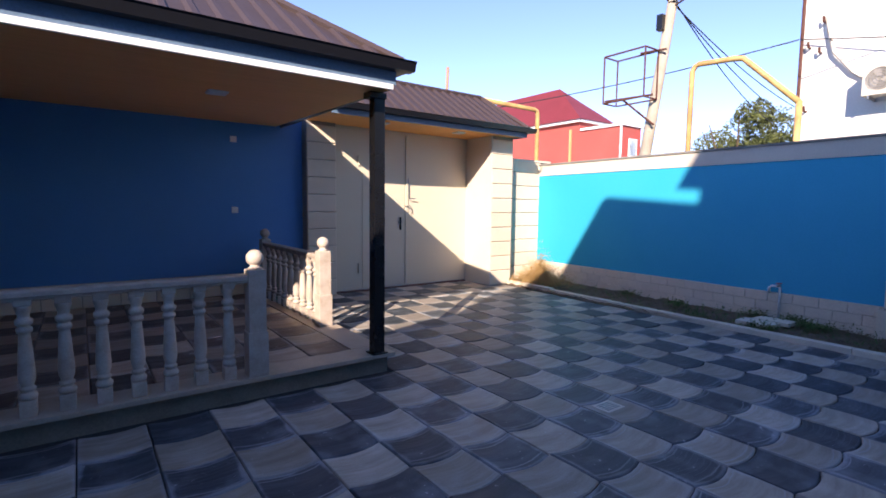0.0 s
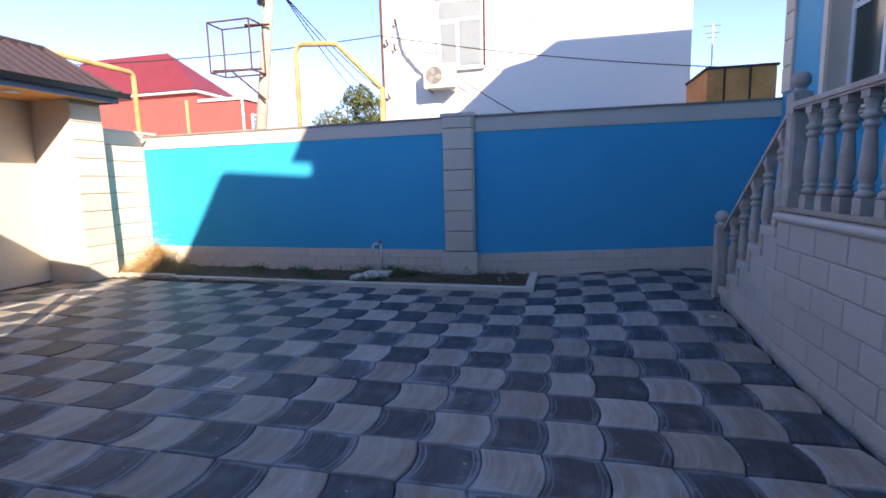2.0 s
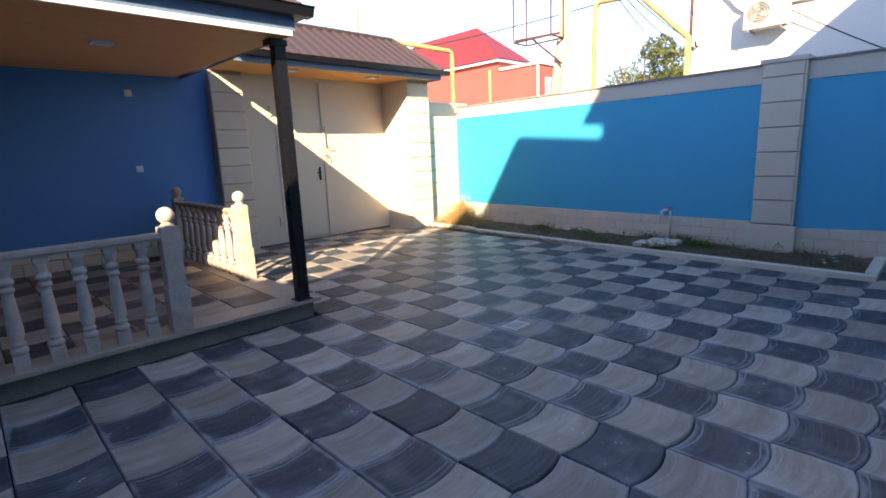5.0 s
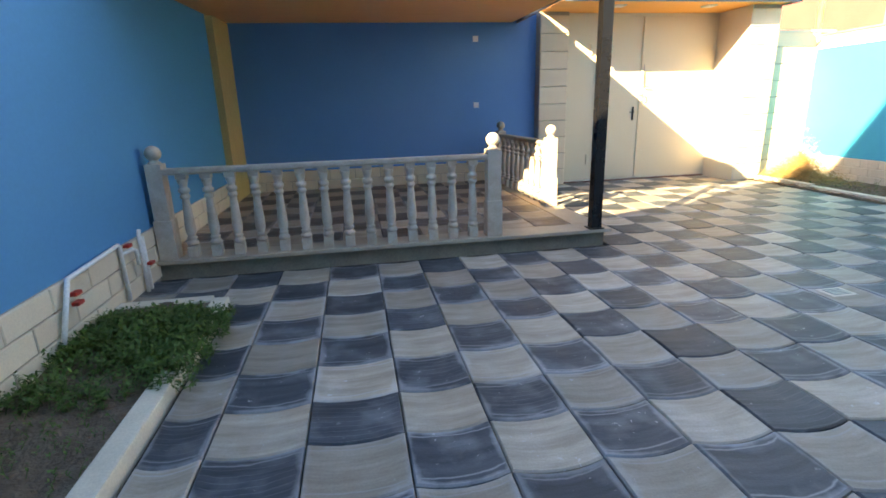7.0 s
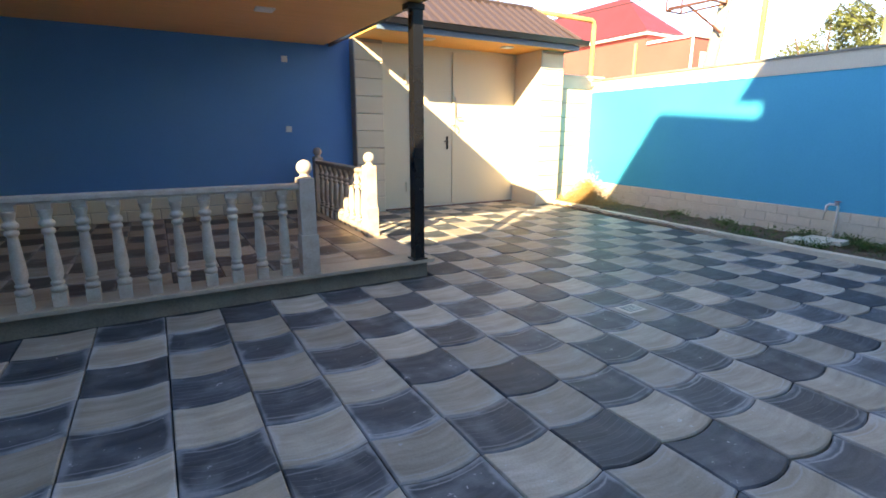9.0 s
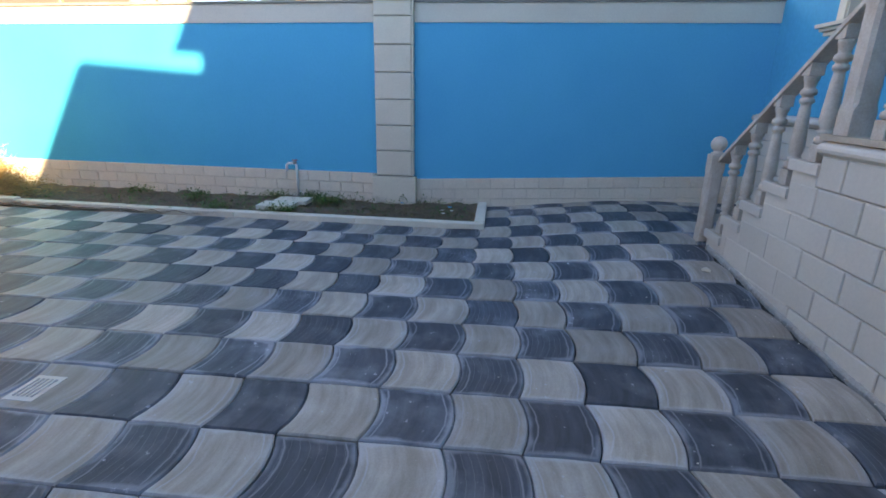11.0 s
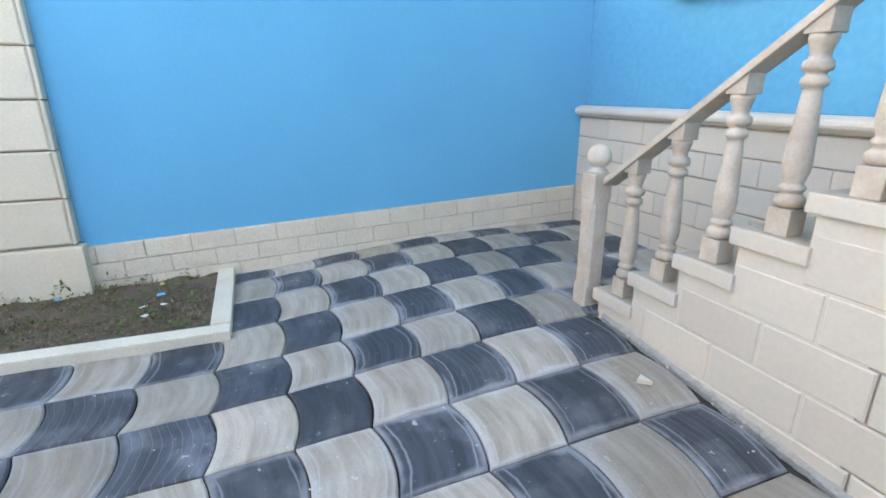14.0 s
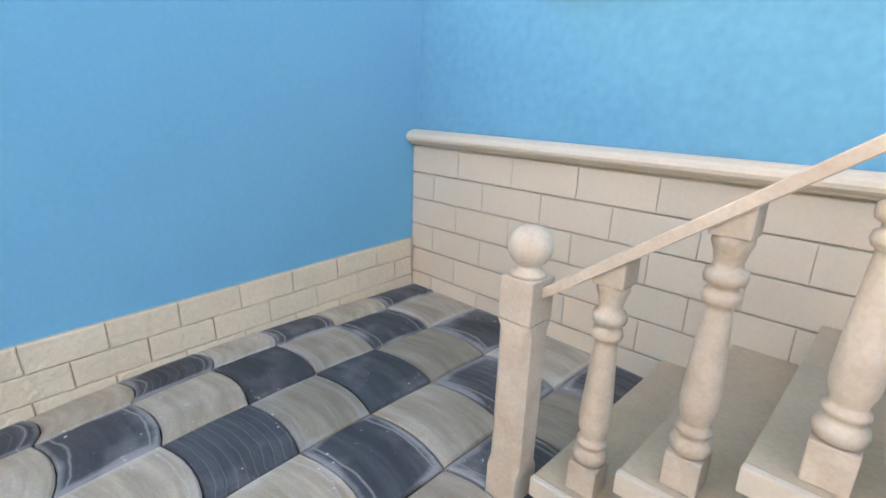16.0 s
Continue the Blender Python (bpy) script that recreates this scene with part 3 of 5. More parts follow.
# terrace wall base and corner column
box_structure("corner_column", (WALL_L, WALL_L + 0.09, 6.80, 7.67, 0.12, 2.60), TANPAINT, "ochre painted corner column of the terrace")
tb = box_structure("terrace_wall_base", (WALL_L + 0.09, 2.85, 7.655, 7.67, 0.12, 0.46), MORTAR, "cream stone skirting of the terrace's back wall")
tw = box_structure("west_wall_base", (WALL_L, WALL_L + 0.006, HOUSE, 7.5, -0.05, 0.44), MORTAR, "cream stone base of the west wall")
box_structure("west_pilaster", (WALL_L, WALL_L + 0.02, 1.60, 2.04, 0.44, 2.60), PLASTER, "cream pilaster on the west wall")
fb = turned(box_structure("fence_base", (FENCE - 0.012, FENCE, 1.64, 7.25, -0.05, 0.385), SPLIT_JOINT, "cream split stone base of the street fence"))
fbs = empty("fence_base_south", "cream split stone base of the fence, rising with the ground towards the stair", kind="structure", at=(FENCE, 1.20, 0.0))
fbs.rotation_euler = (-radians(2.35), 0, 0)
box_part("backing", (-0.012, 0, RECESS - 1.20, 0, -0.20, 0.33), SPLIT_JOINT, fbs)
west_roof = empty("west_gutter", "dark metal gutter along the west wall", "gutter", kind="structure")
gutter("gutter_run", (WALL_L, HOUSE, 2.69), (WALL_L, 3.70, 2.69), west_roof, (1, 0, 0))

# ---- the house ----
house = empty("house", "bright blue house with grey stone quoins and base", "house", at=(0, 0, 0))
bm = bmesh.new()
prism(bm, [(HOUSE, -0.05), (HOUSE, 5.6), (-8, 5.6), (-8, -0.05)], "x", WALL_L, 2.63)
part("wall", bm, BLUE_HOUSE, house)
WX0, WX1, WZ0, WZ1, WD = 4.55, 6.30, 1.98, 3.50, 0.24
for dims in ((2.6301, FENCE, -8, RECESS - WD, -0.05, 6.15), (2.6301, WX0, RECESS - WD, RECESS, -0.05, 6.15), (WX1, FENCE, RECESS - WD, RECESS, -0.05, 6.15), (WX0, WX1, RECESS - WD, RECESS, -0.05, WZ0), (WX0, WX1, RECESS - WD, RECESS, WZ1, 6.15)):
    box_part("wall", dims, BLUE_HOUSE, house)
for dims in ((WX1 - 0.012, WX1, RECESS - WD, RECESS + 0.02, WZ0, WZ1), (WX0, WX0 + 0.012, RECESS - WD, RECESS + 0.02, WZ0, WZ1), (WX0 + 0.012, WX1 - 0.012, RECESS - WD, RECESS + 0.02, WZ1 - 0.012, WZ1)):
    box_part("reveal", dims, CREAM, house)
# Both roof sections are unseen; their outlines are set by the shadows they cast.
bm = bmesh.new()
prism(bm, [(-1.40, 6.20), (-1.42, 6.26), (-2.58, 7.33), (-3.25, 7.48), (-3.75, 7.84), (-8.2, 7.82), (-8.2, 6.1), (-1.6, 6.1)], "x", 2.70, 7.42)
part("roof", bm, ROOF, house)
bm = bmesh.new()
prism(bm, [(-1.40, 5.66), (-1.42, 5.72), (-2.58, 6.74), (-3.25, 7.28), (-3.75, 7.72), (-8.2, 7.70), (-8.2, 5.58), (-1.6, 5.58)], "x", -1.95, 2.6999)
part("roof", bm, ROOF, house)
# Unseen wall added to cast shadows; its outline is traced back from their edges.
bm = bmesh.new()
shadow_outline = [(2.10, -0.05), (2.10, 2.69), (1.09, 3.36), (0.39, 4.16), (0.13, 5.07), (-1.12, 6.55), (-1.97, 7.90), (-3.68, 7.72), (-3.68, 8.01), (-3.32, 8.05), (-3.62, 8.58), (-7.3, 8.9), (-7.3, -0.05)]
prism(bm, [(y, z + (0.10 if z > 3.5 else 0.0)) for y, z in shadow_outline], "x", -2.42, -2.28)
tagged(new("shadow_wall_west", mesh_from("shadow_wall_west", bm, WHITEWALL)), "unseen wall added beyond the west wall to cast the fence shadow", "building")

# base of house, landing and stairs
box_structure("landing", (2.64, 4.40, RECESS, HOUSE - 0.03, -0.05, 1.125), MORTAR, "stone landing before the house door")
bm = bmesh.new()
box(bm, 2.66, 4.45, RECESS, HOUSE + 0.025, 1.13, 1.165, 0.006)
structure("landing_slab", bm, SLAB, "polished limestone slab on the landing")
base_house = box_structure("house_base", (WALL_L, 4.40, HOUSE - 0.029, HOUSE + 0.002, -0.05, 1.06), MORTAR_PAINTED, "grey painted block base of the house")
base_recess = box_structure("house_base_recess", (2.58, FENCE, RECESS + 0.001, RECESS + 0.03, -0.05, 1.12), MORTAR_PAINTED, "grey painted block base behind the stair")


def moulding(name, p, q, out, label, z=1.11):
    """A half-round stone moulding on top of a wall base."""
    p, q, s = Vector(p), Vector(q), Vector(out)
    prof = [(0.0, 0.0), (0.035, 0.0), (0.045, 0.01)] + [(0.045 + 0.032 * math.sin(a), 0.045 - 0.032 * math.cos(a)) for a in [i * math.pi / 6 for i in range(7)]] + [(0.03, 0.085), (0.0, 0.09)]
    bm = bmesh.new()
    A = [bm.verts.new(p + s * u + Vector((0, 0, z + w))) for u, w in prof]
    B = [bm.verts.new(q + s * u + Vector((0, 0, z + w))) for u, w in prof]
    n = len(prof)
    for i in range(n):
        bm.faces.new((A[i], A[(i + 1) % n], B[(i + 1) % n], B[i]))
    bm.faces.new(A[::-1])
    bm.faces.new(B)
    structure(name, bm, GREYSTONE, label)


moulding("trim_house_base", (WALL_L, HOUSE, 0), (2.66, HOUSE, 0), (0, 1, 0), "grey half-round moulding on the house base", 1.055)
moulding("trim_landing", (2.66, HOUSE - 0.03, 0), (4.42, HOUSE - 0.03, 0), (0, 1, 0), "grey half-round moulding under the landing slab", 1.04)
moulding("trim_recess_base", (2.6, RECESS + 0.03, 0), (FENCE, RECESS + 0.03, 0), (0, 1, 0), "grey half-round moulding on the base behind the stair", 1.10)

STEP_X = [5.665, 5.415, 5.155, 4.90, 4.65]
STEP_Z = [0.275, 0.452, 0.63, 0.815, 0.995]
stair = empty("front_stair", "grey stone stair of six steps up to the landing", "stairs", at=(5.0, -2.2, 0), kind="structure")
for i, (x, z) in enumerate(zip(STEP_X, STEP_Z)):
    back = STEP_X[i + 1] if i < 4 else 4.40
    bm = bmesh.new()
    box(bm, back - 5.0, x - 5.0, RECESS + 2.2 + 0.03, HOUSE + 0.014 + 2.2, -0.05, z - 0.032)
    part("riser_block", bm, GREYSTONE, stair)
    bm = bmesh.new()
    box(bm, back - 5.0 - 0.01, x - 5.0 + 0.03, RECESS + 2.2 + 0.03, HOUSE + 0.012 + 2.2, z - 0.032, z, 0.004)
    part("tread", bm, SLAB, stair)
    bm = bmesh.new()
    box(bm, back - 5.0 - 0.012, x - 5.0 + 0.032, HOUSE + 2.2 + 0.0125, HOUSE + 2.2 + 0.034, z - 0.065, z + 0.001, 0.006)
    part("cheek", bm, GREYSTONE, stair)

# quoins of the bay
quoin = box_structure("house_quoin", (2.345, 2.655, HOUSE, HOUSE + 0.004, 1.15, 5.6), MORTAR_PAINTED, "grey stone quoins at the bay's corner")
quoin_far = box_structure("house_quoin_far", (7.12, 7.39, RECESS, RECESS + 0.004, 2.38, 5.8), MORTAR, "cream stone quoins at the house's far corner")


def house_window(name, x0, x1, z0, z1, y, label, deep=0.0):
    w = empty(name, label, "window", at=((x0 + x1) / 2, y + 0.052, z0), kind="structure")
    hw, hh = (x1 - x0) / 2, z1 - z0
    s = 0.11
    for n, d in (("surround_side", (-hw - s, -hw - 0.013, -0.05, -0.012, 0, hh)), ("surround_side", (hw + 0.013, hw + s, -0.05, -0.012, 0, hh)), ("surround_top", (-hw - s, hw + s, -0.05, -0.005, hh + 0.013, hh + 0.16))):
        box_part(n, d, CREAM, w, 0.006)
    bm = bmesh.new()
    for k, (zz, dd) in enumerate(((-0.10, 0.05), (-0.065, 0.08), (-0.035, 0.11))):
        box(bm, -hw - s - dd * 0.7, hw + s + dd * 0.7, -0.05, dd, zz, zz + 0.034, 0.008)
    part("window_sill", bm, CREAM, w)
    f, o = 0.06, -0.012 - deep
    for z in (0, hh * 0.68, hh - f):
        box_part("frame_rail", (-hw, hw, o - 0.03, o + 0.02, z, z + f), WHITE, w, 0.004)
    n = 3
    for i in range(n + 1):
        x = -hw + i * (2 * hw - f) / n
        for za, zb in ((f, hh * 0.68), (hh * 0.68 + f, hh - f)):
            box_part("frame_stile", (x, x + f, o - 0.028, o + 0.018, za, zb), WHITE, w, 0.004)
    for i in range(n):
        xa = -hw + i * (2 * hw - f) / n + f
        xb = -hw + (i + 1) * (2 * hw - f) / n
        for za, zb in ((f, hh * 0.68), (hh * 0.68 + f, hh - f)):
            box_part("pane", (xa, xb, o - 0.006, o, za, zb), DARKGLASS, w)
    return w


house_window("window_recess", WX0 + 0.012, WX1 - 0.012, WZ0, WZ1 - 0.012, RECESS, "white framed window with a cream stone surround behind the stair", 0.22)
house_window("window_bay", 0.15, 1.52, 1.98, 3.5, HOUSE, "white framed window with a cream stone surround in the bay")

ring = bmesh.new()
tube(ring, [(0.16 * math.cos(a), 0, 0.16 * math.sin(a)) for a in [i * math.pi / 12 for i in range(25)]], 0.013, 6, False)
ring_ob = thing("door_wreath", ring, RUST, "dark twisted ring hanging on the window frame", "wreath")
ring_ob.location = (5.35, RECESS - 0.15, 3.03)

# ---- kerbs and beds ----
def kerb(name, pts, label, w=0.11, h=0.065):
    k = empty(name, label, "kerb", kind="structure")
    for (xa, ya), (xb, yb) in zip(pts, pts[1:]):
        L_ = math.hypot(xb - xa, yb - ya)
        n = max(1, round(L_ / 1.3))
        for i in range(n):
            bm = bmesh.new()
            a = L_ * i / n
            box(bm, a + 0.002, a + L_ / n - 0.002, -w / 2, w / 2, -0.1, h, 0.012)
            ob = part("kerbstone", bm, KERB, k)
            ang = math.atan2(yb - ya, xb - xa)
            xm, ym = xa + (xb - xa) * (i + .5) / n, ya + (yb - ya) * (i + .5) / n
            ob.matrix_local = Matrix.Translation((xa, ya, ground(xm, ym))) @ Matrix.Rotation(ang, 4, "Z")
    return k


KX = 6.35
kerb("east_kerb", [(FENCE - 0.015, 0.33), (KX + 0.078, 0.33)], "white painted concrete kerb across the bed's end")
kerb("east_kerb_long", [(KX + 0.02, 0.275), (6.60, 7.20)], "white painted concrete kerb of the fence bed")
kerb("west_kerb", [(-1.18, 3.14), (-1.18, -1.6)], "white painted concrete kerb of the west bed")
kerb("west_kerb_end", [(WALL_L + 0.02, 3.14), (-1.24, 3.14)], "white painted concrete kerb across the west bed's end")


def soil_bed(name, x0, x1, y0, y1, z, label):
    bm = bmesh.new()
    nx, ny = int((x1 - x0) / 0.05), int((y1 - y0) / 0.05)
    g = [[bm.verts.new((x0 + (x1 - x0) * i / nx, y0 + (y1 - y0) * j / ny, z + 0.035 * noise.noise(Vector((i * 0.35, j * 0.35, 3))) + 0.03 * noise.noise(Vector((i * 0.09, j * 0.09, 9))))) for j in range(ny + 1)] for i in range(nx + 1)]
    for i in range(nx):
        for j in range(ny):
            bm.faces.new((g[i][j], g[i + 1][j], g[i + 1][j + 1], g[i][j + 1]))
    return structure(name, bm, SOIL, label)


soil_bed("soil_east", KX + 0.06, FENCE + 0.28, 0.36, 7.26, 0.035, "bare brown soil of the fence bed")
soil_bed("soil_west", WALL_L, -1.22, HOUSE, 3.11, 0.045, "brown soil of the west bed")


# ---- balusters and newels ----
def baluster_mesh(h):
    bm = bmesh.new()
    s = h / 0.72
    w = 0.043
    box(bm, -w, w, -w, w, 0, 0.10 * s, 0.004)
    prof = [(0.030, 0.10), (0.043, 0.106), (0.047, 0.122), (0.044, 0.138), (0.034, 0.145), (0.031, 0.155), (0.039, 0.162), (0.040, 0.175), (0.031, 0.182), (0.031, 0.19),
            (0.040, 0.22), (0.042, 0.25), (0.040, 0.30), (0.036, 0.37), (0.032, 0.44), (0.028, 0.49), (0.027, 0.504), (0.036, 0.51), (0.040, 0.523), (0.037, 0.538),
            (0.029, 0.543), (0.029, 0.553), (0.041, 0.56), (0.044, 0.575), (0.041, 0.59), (0.031, 0.596), (0.029, 0.61), (0.034, 0.635), (0.041, 0.655), (0.040, 0.675)]
    lathe(bm, [(r * 1.06, z * s) for r, z in prof], 20)
    box(bm, -w, w, -w, w, 0.672 * s, h, 0.004)
    return mesh_from("baluster", bm, BALUSTER, False)


def smooth_round(me):
    for p in me.polygons:
        p.use_smooth = abs(p.normal.z) < 0.95 and max(abs(p.normal.x), abs(p.normal.y)) < 0.9995
    return me


BAL_MESH = smooth_round(baluster_mesh(0.735))
BAL_MESH_S = smooth_round(baluster_mesh(0.68))


def newel(x, y, z, h, label, w=0.064, plinth=True, group="ball-topped newels"):
    label = label.replace("cast stone ", "")
    ob = empty("newel_post", label, "post", group, (x, y, z))
    bm = bmesh.new()
    if plinth:
        box(bm, -w, w, -w, w, 0, h, 0.006)
    else:
        box(bm, -w, w, -w, w, 0, h * 0.17, 0.006)
        box(bm, -w, w, -w, w, h * 0.83, h, 0.006)
        c = 0.018
        ring = [(w, w - c), (w - c, w), (c - w, w), (-w, w - c), (-w, c - w), (c - w, -w), (w - c, -w), (w, c - w)]
        square = [(w, w - 0.002), (w - 0.002, w), (0.002 - w, w), (-w, w - 0.002), (-w, 0.002 - w), (0.002 - w, -w), (w - 0.002, -w), (w, 0.002 - w)]
        levels = [[bm.verts.new((px, py, z)) for px, py in r] for z, r in ((h * 0.17, square), (h * 0.21, ring), (h * 0.79, ring), (h * 0.83, square))]
        for lo, hi in zip(levels, levels[1:]):
            for k in range(8):
                bm.faces.new((lo[k], lo[(k + 1) % 8], hi[(k + 1) % 8], hi[k]))
    box(bm, -w - 0.010, w + 0.010, -w - 0.010, w + 0.010, 0, h * 0.42, 0.008) if plinth else None
    part("shaft", bm, BALUSTER, ob)
    bm = bmesh.new()
    lathe(bm, [(0.052, h), (0.05, h + 0.012), (0.034, h + 0.022), (0.034, h + 0.03)] + [(max(0.064 * math.sin(a), 0.004), h + 0.085 - 0.064 * math.cos(a)) for a in [0.55 + i * (math.pi - 0.55) / 10 for i in range(11)]], 18)
    part("ball", bm, BALUSTER, ob, smooth=True)
    return ob


NEWEL_LABEL = "grey stone newel post with a ball on top, beside the balustrade"
newel(1.12, 4.01, 0.15, 0.82, NEWEL_LABEL)
newel(-1.79, 4.03, 0.15, 0.82, "grey cast stone newel post with a ball on top, against the blue wall")
newel(2.17, 5.22, 0.15, 0.82, "sunlit cast stone newel post with a ball on top")
newel(2.17, 7.30, 0.15, 0.82, "cast stone newel post with a ball on top, near the terrace's back wall")
newel(5.79, -1.66, 0.115, 0.78, "worn cast stone newel post with a ball at the stair's foot", w=0.056, plinth=False)
box_structure("newel_footing", (5.66, 5.92, -1.78, -1.57, 0.05, 0.125), SLAB, "small stone footing under the stair's newel", 0.004)
newel(4.28, -1.69, 1.165, 0.80, "cast stone newel post with a ball on top, on the landing's corner", w=0.06, plinth=False)
newel(2.73, -1.69, 1.165, 0.80, "cast stone newel post with a ball on top, beside the stone quoins", w=0.06, plinth=False)


def balustrade(name, label, p, q, n, rail_z, base_z, mesh, sloped=False, inset=0.0):
    """A rail with balusters from p to q (x, y); inset: the free stretch before the first and after the last baluster."""
    ob = empty(name, label, "balustrade", at=((p[0] + q[0]) / 2, (p[1] + q[1]) / 2, base_z))
    d = Vector((q[0] - p[0], q[1] - p[1], 0))
    L_ = d.length
    d.normalize()
    s = Vector((-d.y, d.x, 0))
    bm = bmesh.new()
    prof = [(-0.05, 0.0), (0.05, 0.0), (0.05, 0.012), (0.062, 0.018), (0.062, 0.045), (0.055, 0.052), (-0.055, 0.052), (-0.062, 0.045), (-0.062, 0.018), (-0.05, 0.012)]
    if sloped:
        prof = [(-0.052, 0.0), (0.052, 0.0), (0.055, 0.004), (0.055, 0.034), (0.051, 0.038), (-0.051, 0.038), (-0.055, 0.034), (-0.055, 0.004)]
    A = [bm.verts.new(-d * L_ / 2 + s * u + Vector((0, 0, rail_z[0] - base_z + w))) for u, w in prof]
    B = [bm.verts.new(d * L_ / 2 + s * u + Vector((0, 0, rail_z[1] - base_z + w))) for u, w in prof]
    m = len(prof)
    for i in range(m):
        bm.faces.new((A[i], A[(i + 1) % m], B[(i + 1) % m], B[i]))
    bm.faces.new(A[::-1])
    bm.faces.new(B)
    part("handrail", bm, BALUSTER, ob)
    if not sloped:
        for i in range(n):
            b = new("baluster", mesh)
            b.parent = ob
            b.location = -d * L_ / 2 + d * (inset + (L_ - 2 * inset) * (i + 0.5) / n)
    return ob


balustrade("balustrade", "grey cast stone balustrade along the terrace's front", (-1.73, 4.02), (1.06, 4.02), 14, (0.875, 0.875), 0.15, BAL_MESH, inset=0.04)
balustrade("balustrade", "cast stone balustrade along the terrace's side, partly sunlit", (2.17, 5.30), (2.17, 7.22), 9, (0.875, 0.875), 0.15, BAL_MESH)
balustrade("balustrade", "grey cast stone balustrade on the landing", (2.78, -1.69), (4.22, -1.69), 6, (1.845, 1.845), 1.165, BAL_MESH_S, inset=0.08)
sb = balustrade("balustrade", "grey cast stone balustrade sloping down beside the stair", (4.34, -1.72), (5.75, -1.71), 0, (1.865, 0.825), 0.30, BAL_MESH_S, True)
sloped_mesh = BAL_MESH_S.copy()
for v in sloped_mesh.vertices:
    if v.co.z > 0.675:
        v.co.z -= v.co.x * 0.738
for x, z in zip(STEP_X, STEP_Z):
    b = new("baluster", sloped_mesh)
    b.parent = sb
    xb = x - 0.105
    b.location = (xb - (4.34 + 5.75) / 2, 0, z - 0.30)
    top = 1.865 - (xb - 4.34) * (1.04 / 1.41)
    b.scale = (1, 1, (top - z + 0.004) / 0.68)

# switches
for z in (1.38, 2.38):
    ob = empty("wall_switch", "small white square wall switch on the blue wall", "switch", "switches on the terrace wall", (1.86, 7.67, z))
    box_part("plate", (-0.043, 0.043, -0.012, 0, -0.043, 0.043), WHITE, ob, 0.004)
    box_part("rocker", (-0.026, 0.026, -0.018, -0.012, -0.03, 0.03), TRIM, ob, 0.003)

# drain
drain = empty("floor_drain", "small square light grey floor drain grate", "drain", at=(3.16, 2.28, ground(3.16, 2.28)))
box_part("grate_frame", (-0.10, 0.10, -0.075, 0.075, -0.02, 0.004), GREYSTONE, drain, 0.003)
for i in range(5):
    box_part("slot", (-0.07, 0.07, -0.05 + i * 0.023, -0.042 + i * 0.023, 0.004, 0.0085), METAL, drain)

# taps and pipes
tap = empty("garden_tap", "white plastic garden tap pipe on the fence base", "tap", at=(FENCE + 0.015, 2.70, 0.05))
bm = bmesh.new()
tube(bm, [(0, 0, 0), (0, 0, 0.40), (0, 0.015, 0.425), (-0.02, 0.09, 0.425), (-0.03, 0.115, 0.40), (-0.03, 0.115, 0.33)], 0.016, 8)
part("pipe", bm, WHITE, tap, smooth=True)
bm = bmesh.new()
lathe(bm, [(0.022, 0.415), (0.026, 0.43), (0.026, 0.445), (0.01, 0.46)], 10, (0, 0.02))
part("valve", bm, METAL, tap)
bm = bmesh.new()
box(bm, -0.01, 0.01, -0.02, 0.05, 0.46, 0.468)
part("handle", bm, RED, tap)
wp = empty("water_pipes", "white plastic water pipes with red valves on the wall base", "pipe", at=(WALL_L + 0.05, 2.56, 0.0))
for pts in ([(0, -0.17, 0.06), (0.01, 0, 0.42), (0, 0.03, 0.445), (0, 0.70, 0.475), (0, 0.72, 0.46), (0, 0.72, 0.05)], [(0, 0.72, 0.40), (0.02, 0.86, 0.40), (0.03, 0.90, 0.38), (0.03, 0.90, 0.27)], [(0, 1.04, 0.0), (0, 1.06, 0.47), (0, 1.08, 0.50)], [(0, 1.11, 0.0), (0, 1.11, 0.44)]):
    bm = bmesh.new()
    tube(bm, pts, 0.016, 8)
    part("pipe", bm, WHITE, wp, smooth=True)
for y, z in ((0.03, 0.36), (0.03, 0.30), (0.78, 0.45), (1.11, 0.22)):
    bm = bmesh.new()
    box(bm, 0.01, 0.05, y - 0.035, y + 0.035, z - 0.012, z + 0.012, 0.006)
    part("valve_handle", bm, RED, wp)
cover = empty("concrete_cover", "cracked flat concrete cover lying in the bed", "cover", at=(6.87, 2.66, 0.085))
for dx, dy, w in ((-0.14, 0.02, 0.13), (0.14, -0.06, 0.12)):
    bm = bmesh.new()
    box(bm, dx - w, dx + w, dy - 0.2, dy + 0.2, -0.03, 0.02, 0.006)
    part("piece", bm, KERB, cover)

# ---- beyond the fence ----
wh = empty("white_house", "white rendered two-storey house across the street", "house", at=(12.5, 0, 0))
box_part("wall", (0, 7, -2.78, 4.36, -0.05, 6.3), WHITEWALL, wh)
box_part("roof", (-0.25, 7.2, -2.9, 4.55, 6.3, 6.45), RUST, wh)
wn_ = new("window")
wn_.parent = wh
wn_.location = (-0.035, 2.38, 4.13)
tagged(wn_, "white framed window")
for d in ((-0.57, 0.57, 0.0, 0.05), (-0.57, 0.57, 1.55, 1.60), (-0.52, 0.52, 1.09, 1.15), (-0.57, -0.52, 0.05, 1.55), (0.52, 0.57, 0.05, 1.55), (0.02, 0.09, 0.05, 1.09), (0.475, 0.52, 0.05, 1.09), (0.09, 0.475, 1.045, 1.09), (0.09, 0.475, 0.05, 0.095)):
    box_part("frame", (-0.02, 0.03, *d), TRIM, wn_, 0.005)
box_part("pane", (-0.008, -0.002, -0.52, 0.52, 0.05, 1.55), GLASS, wn_)
box_part("curtain", (-0.0015, 0.03, -0.52, 0.52, 0.05, 1.55), CURTAIN, wn_)
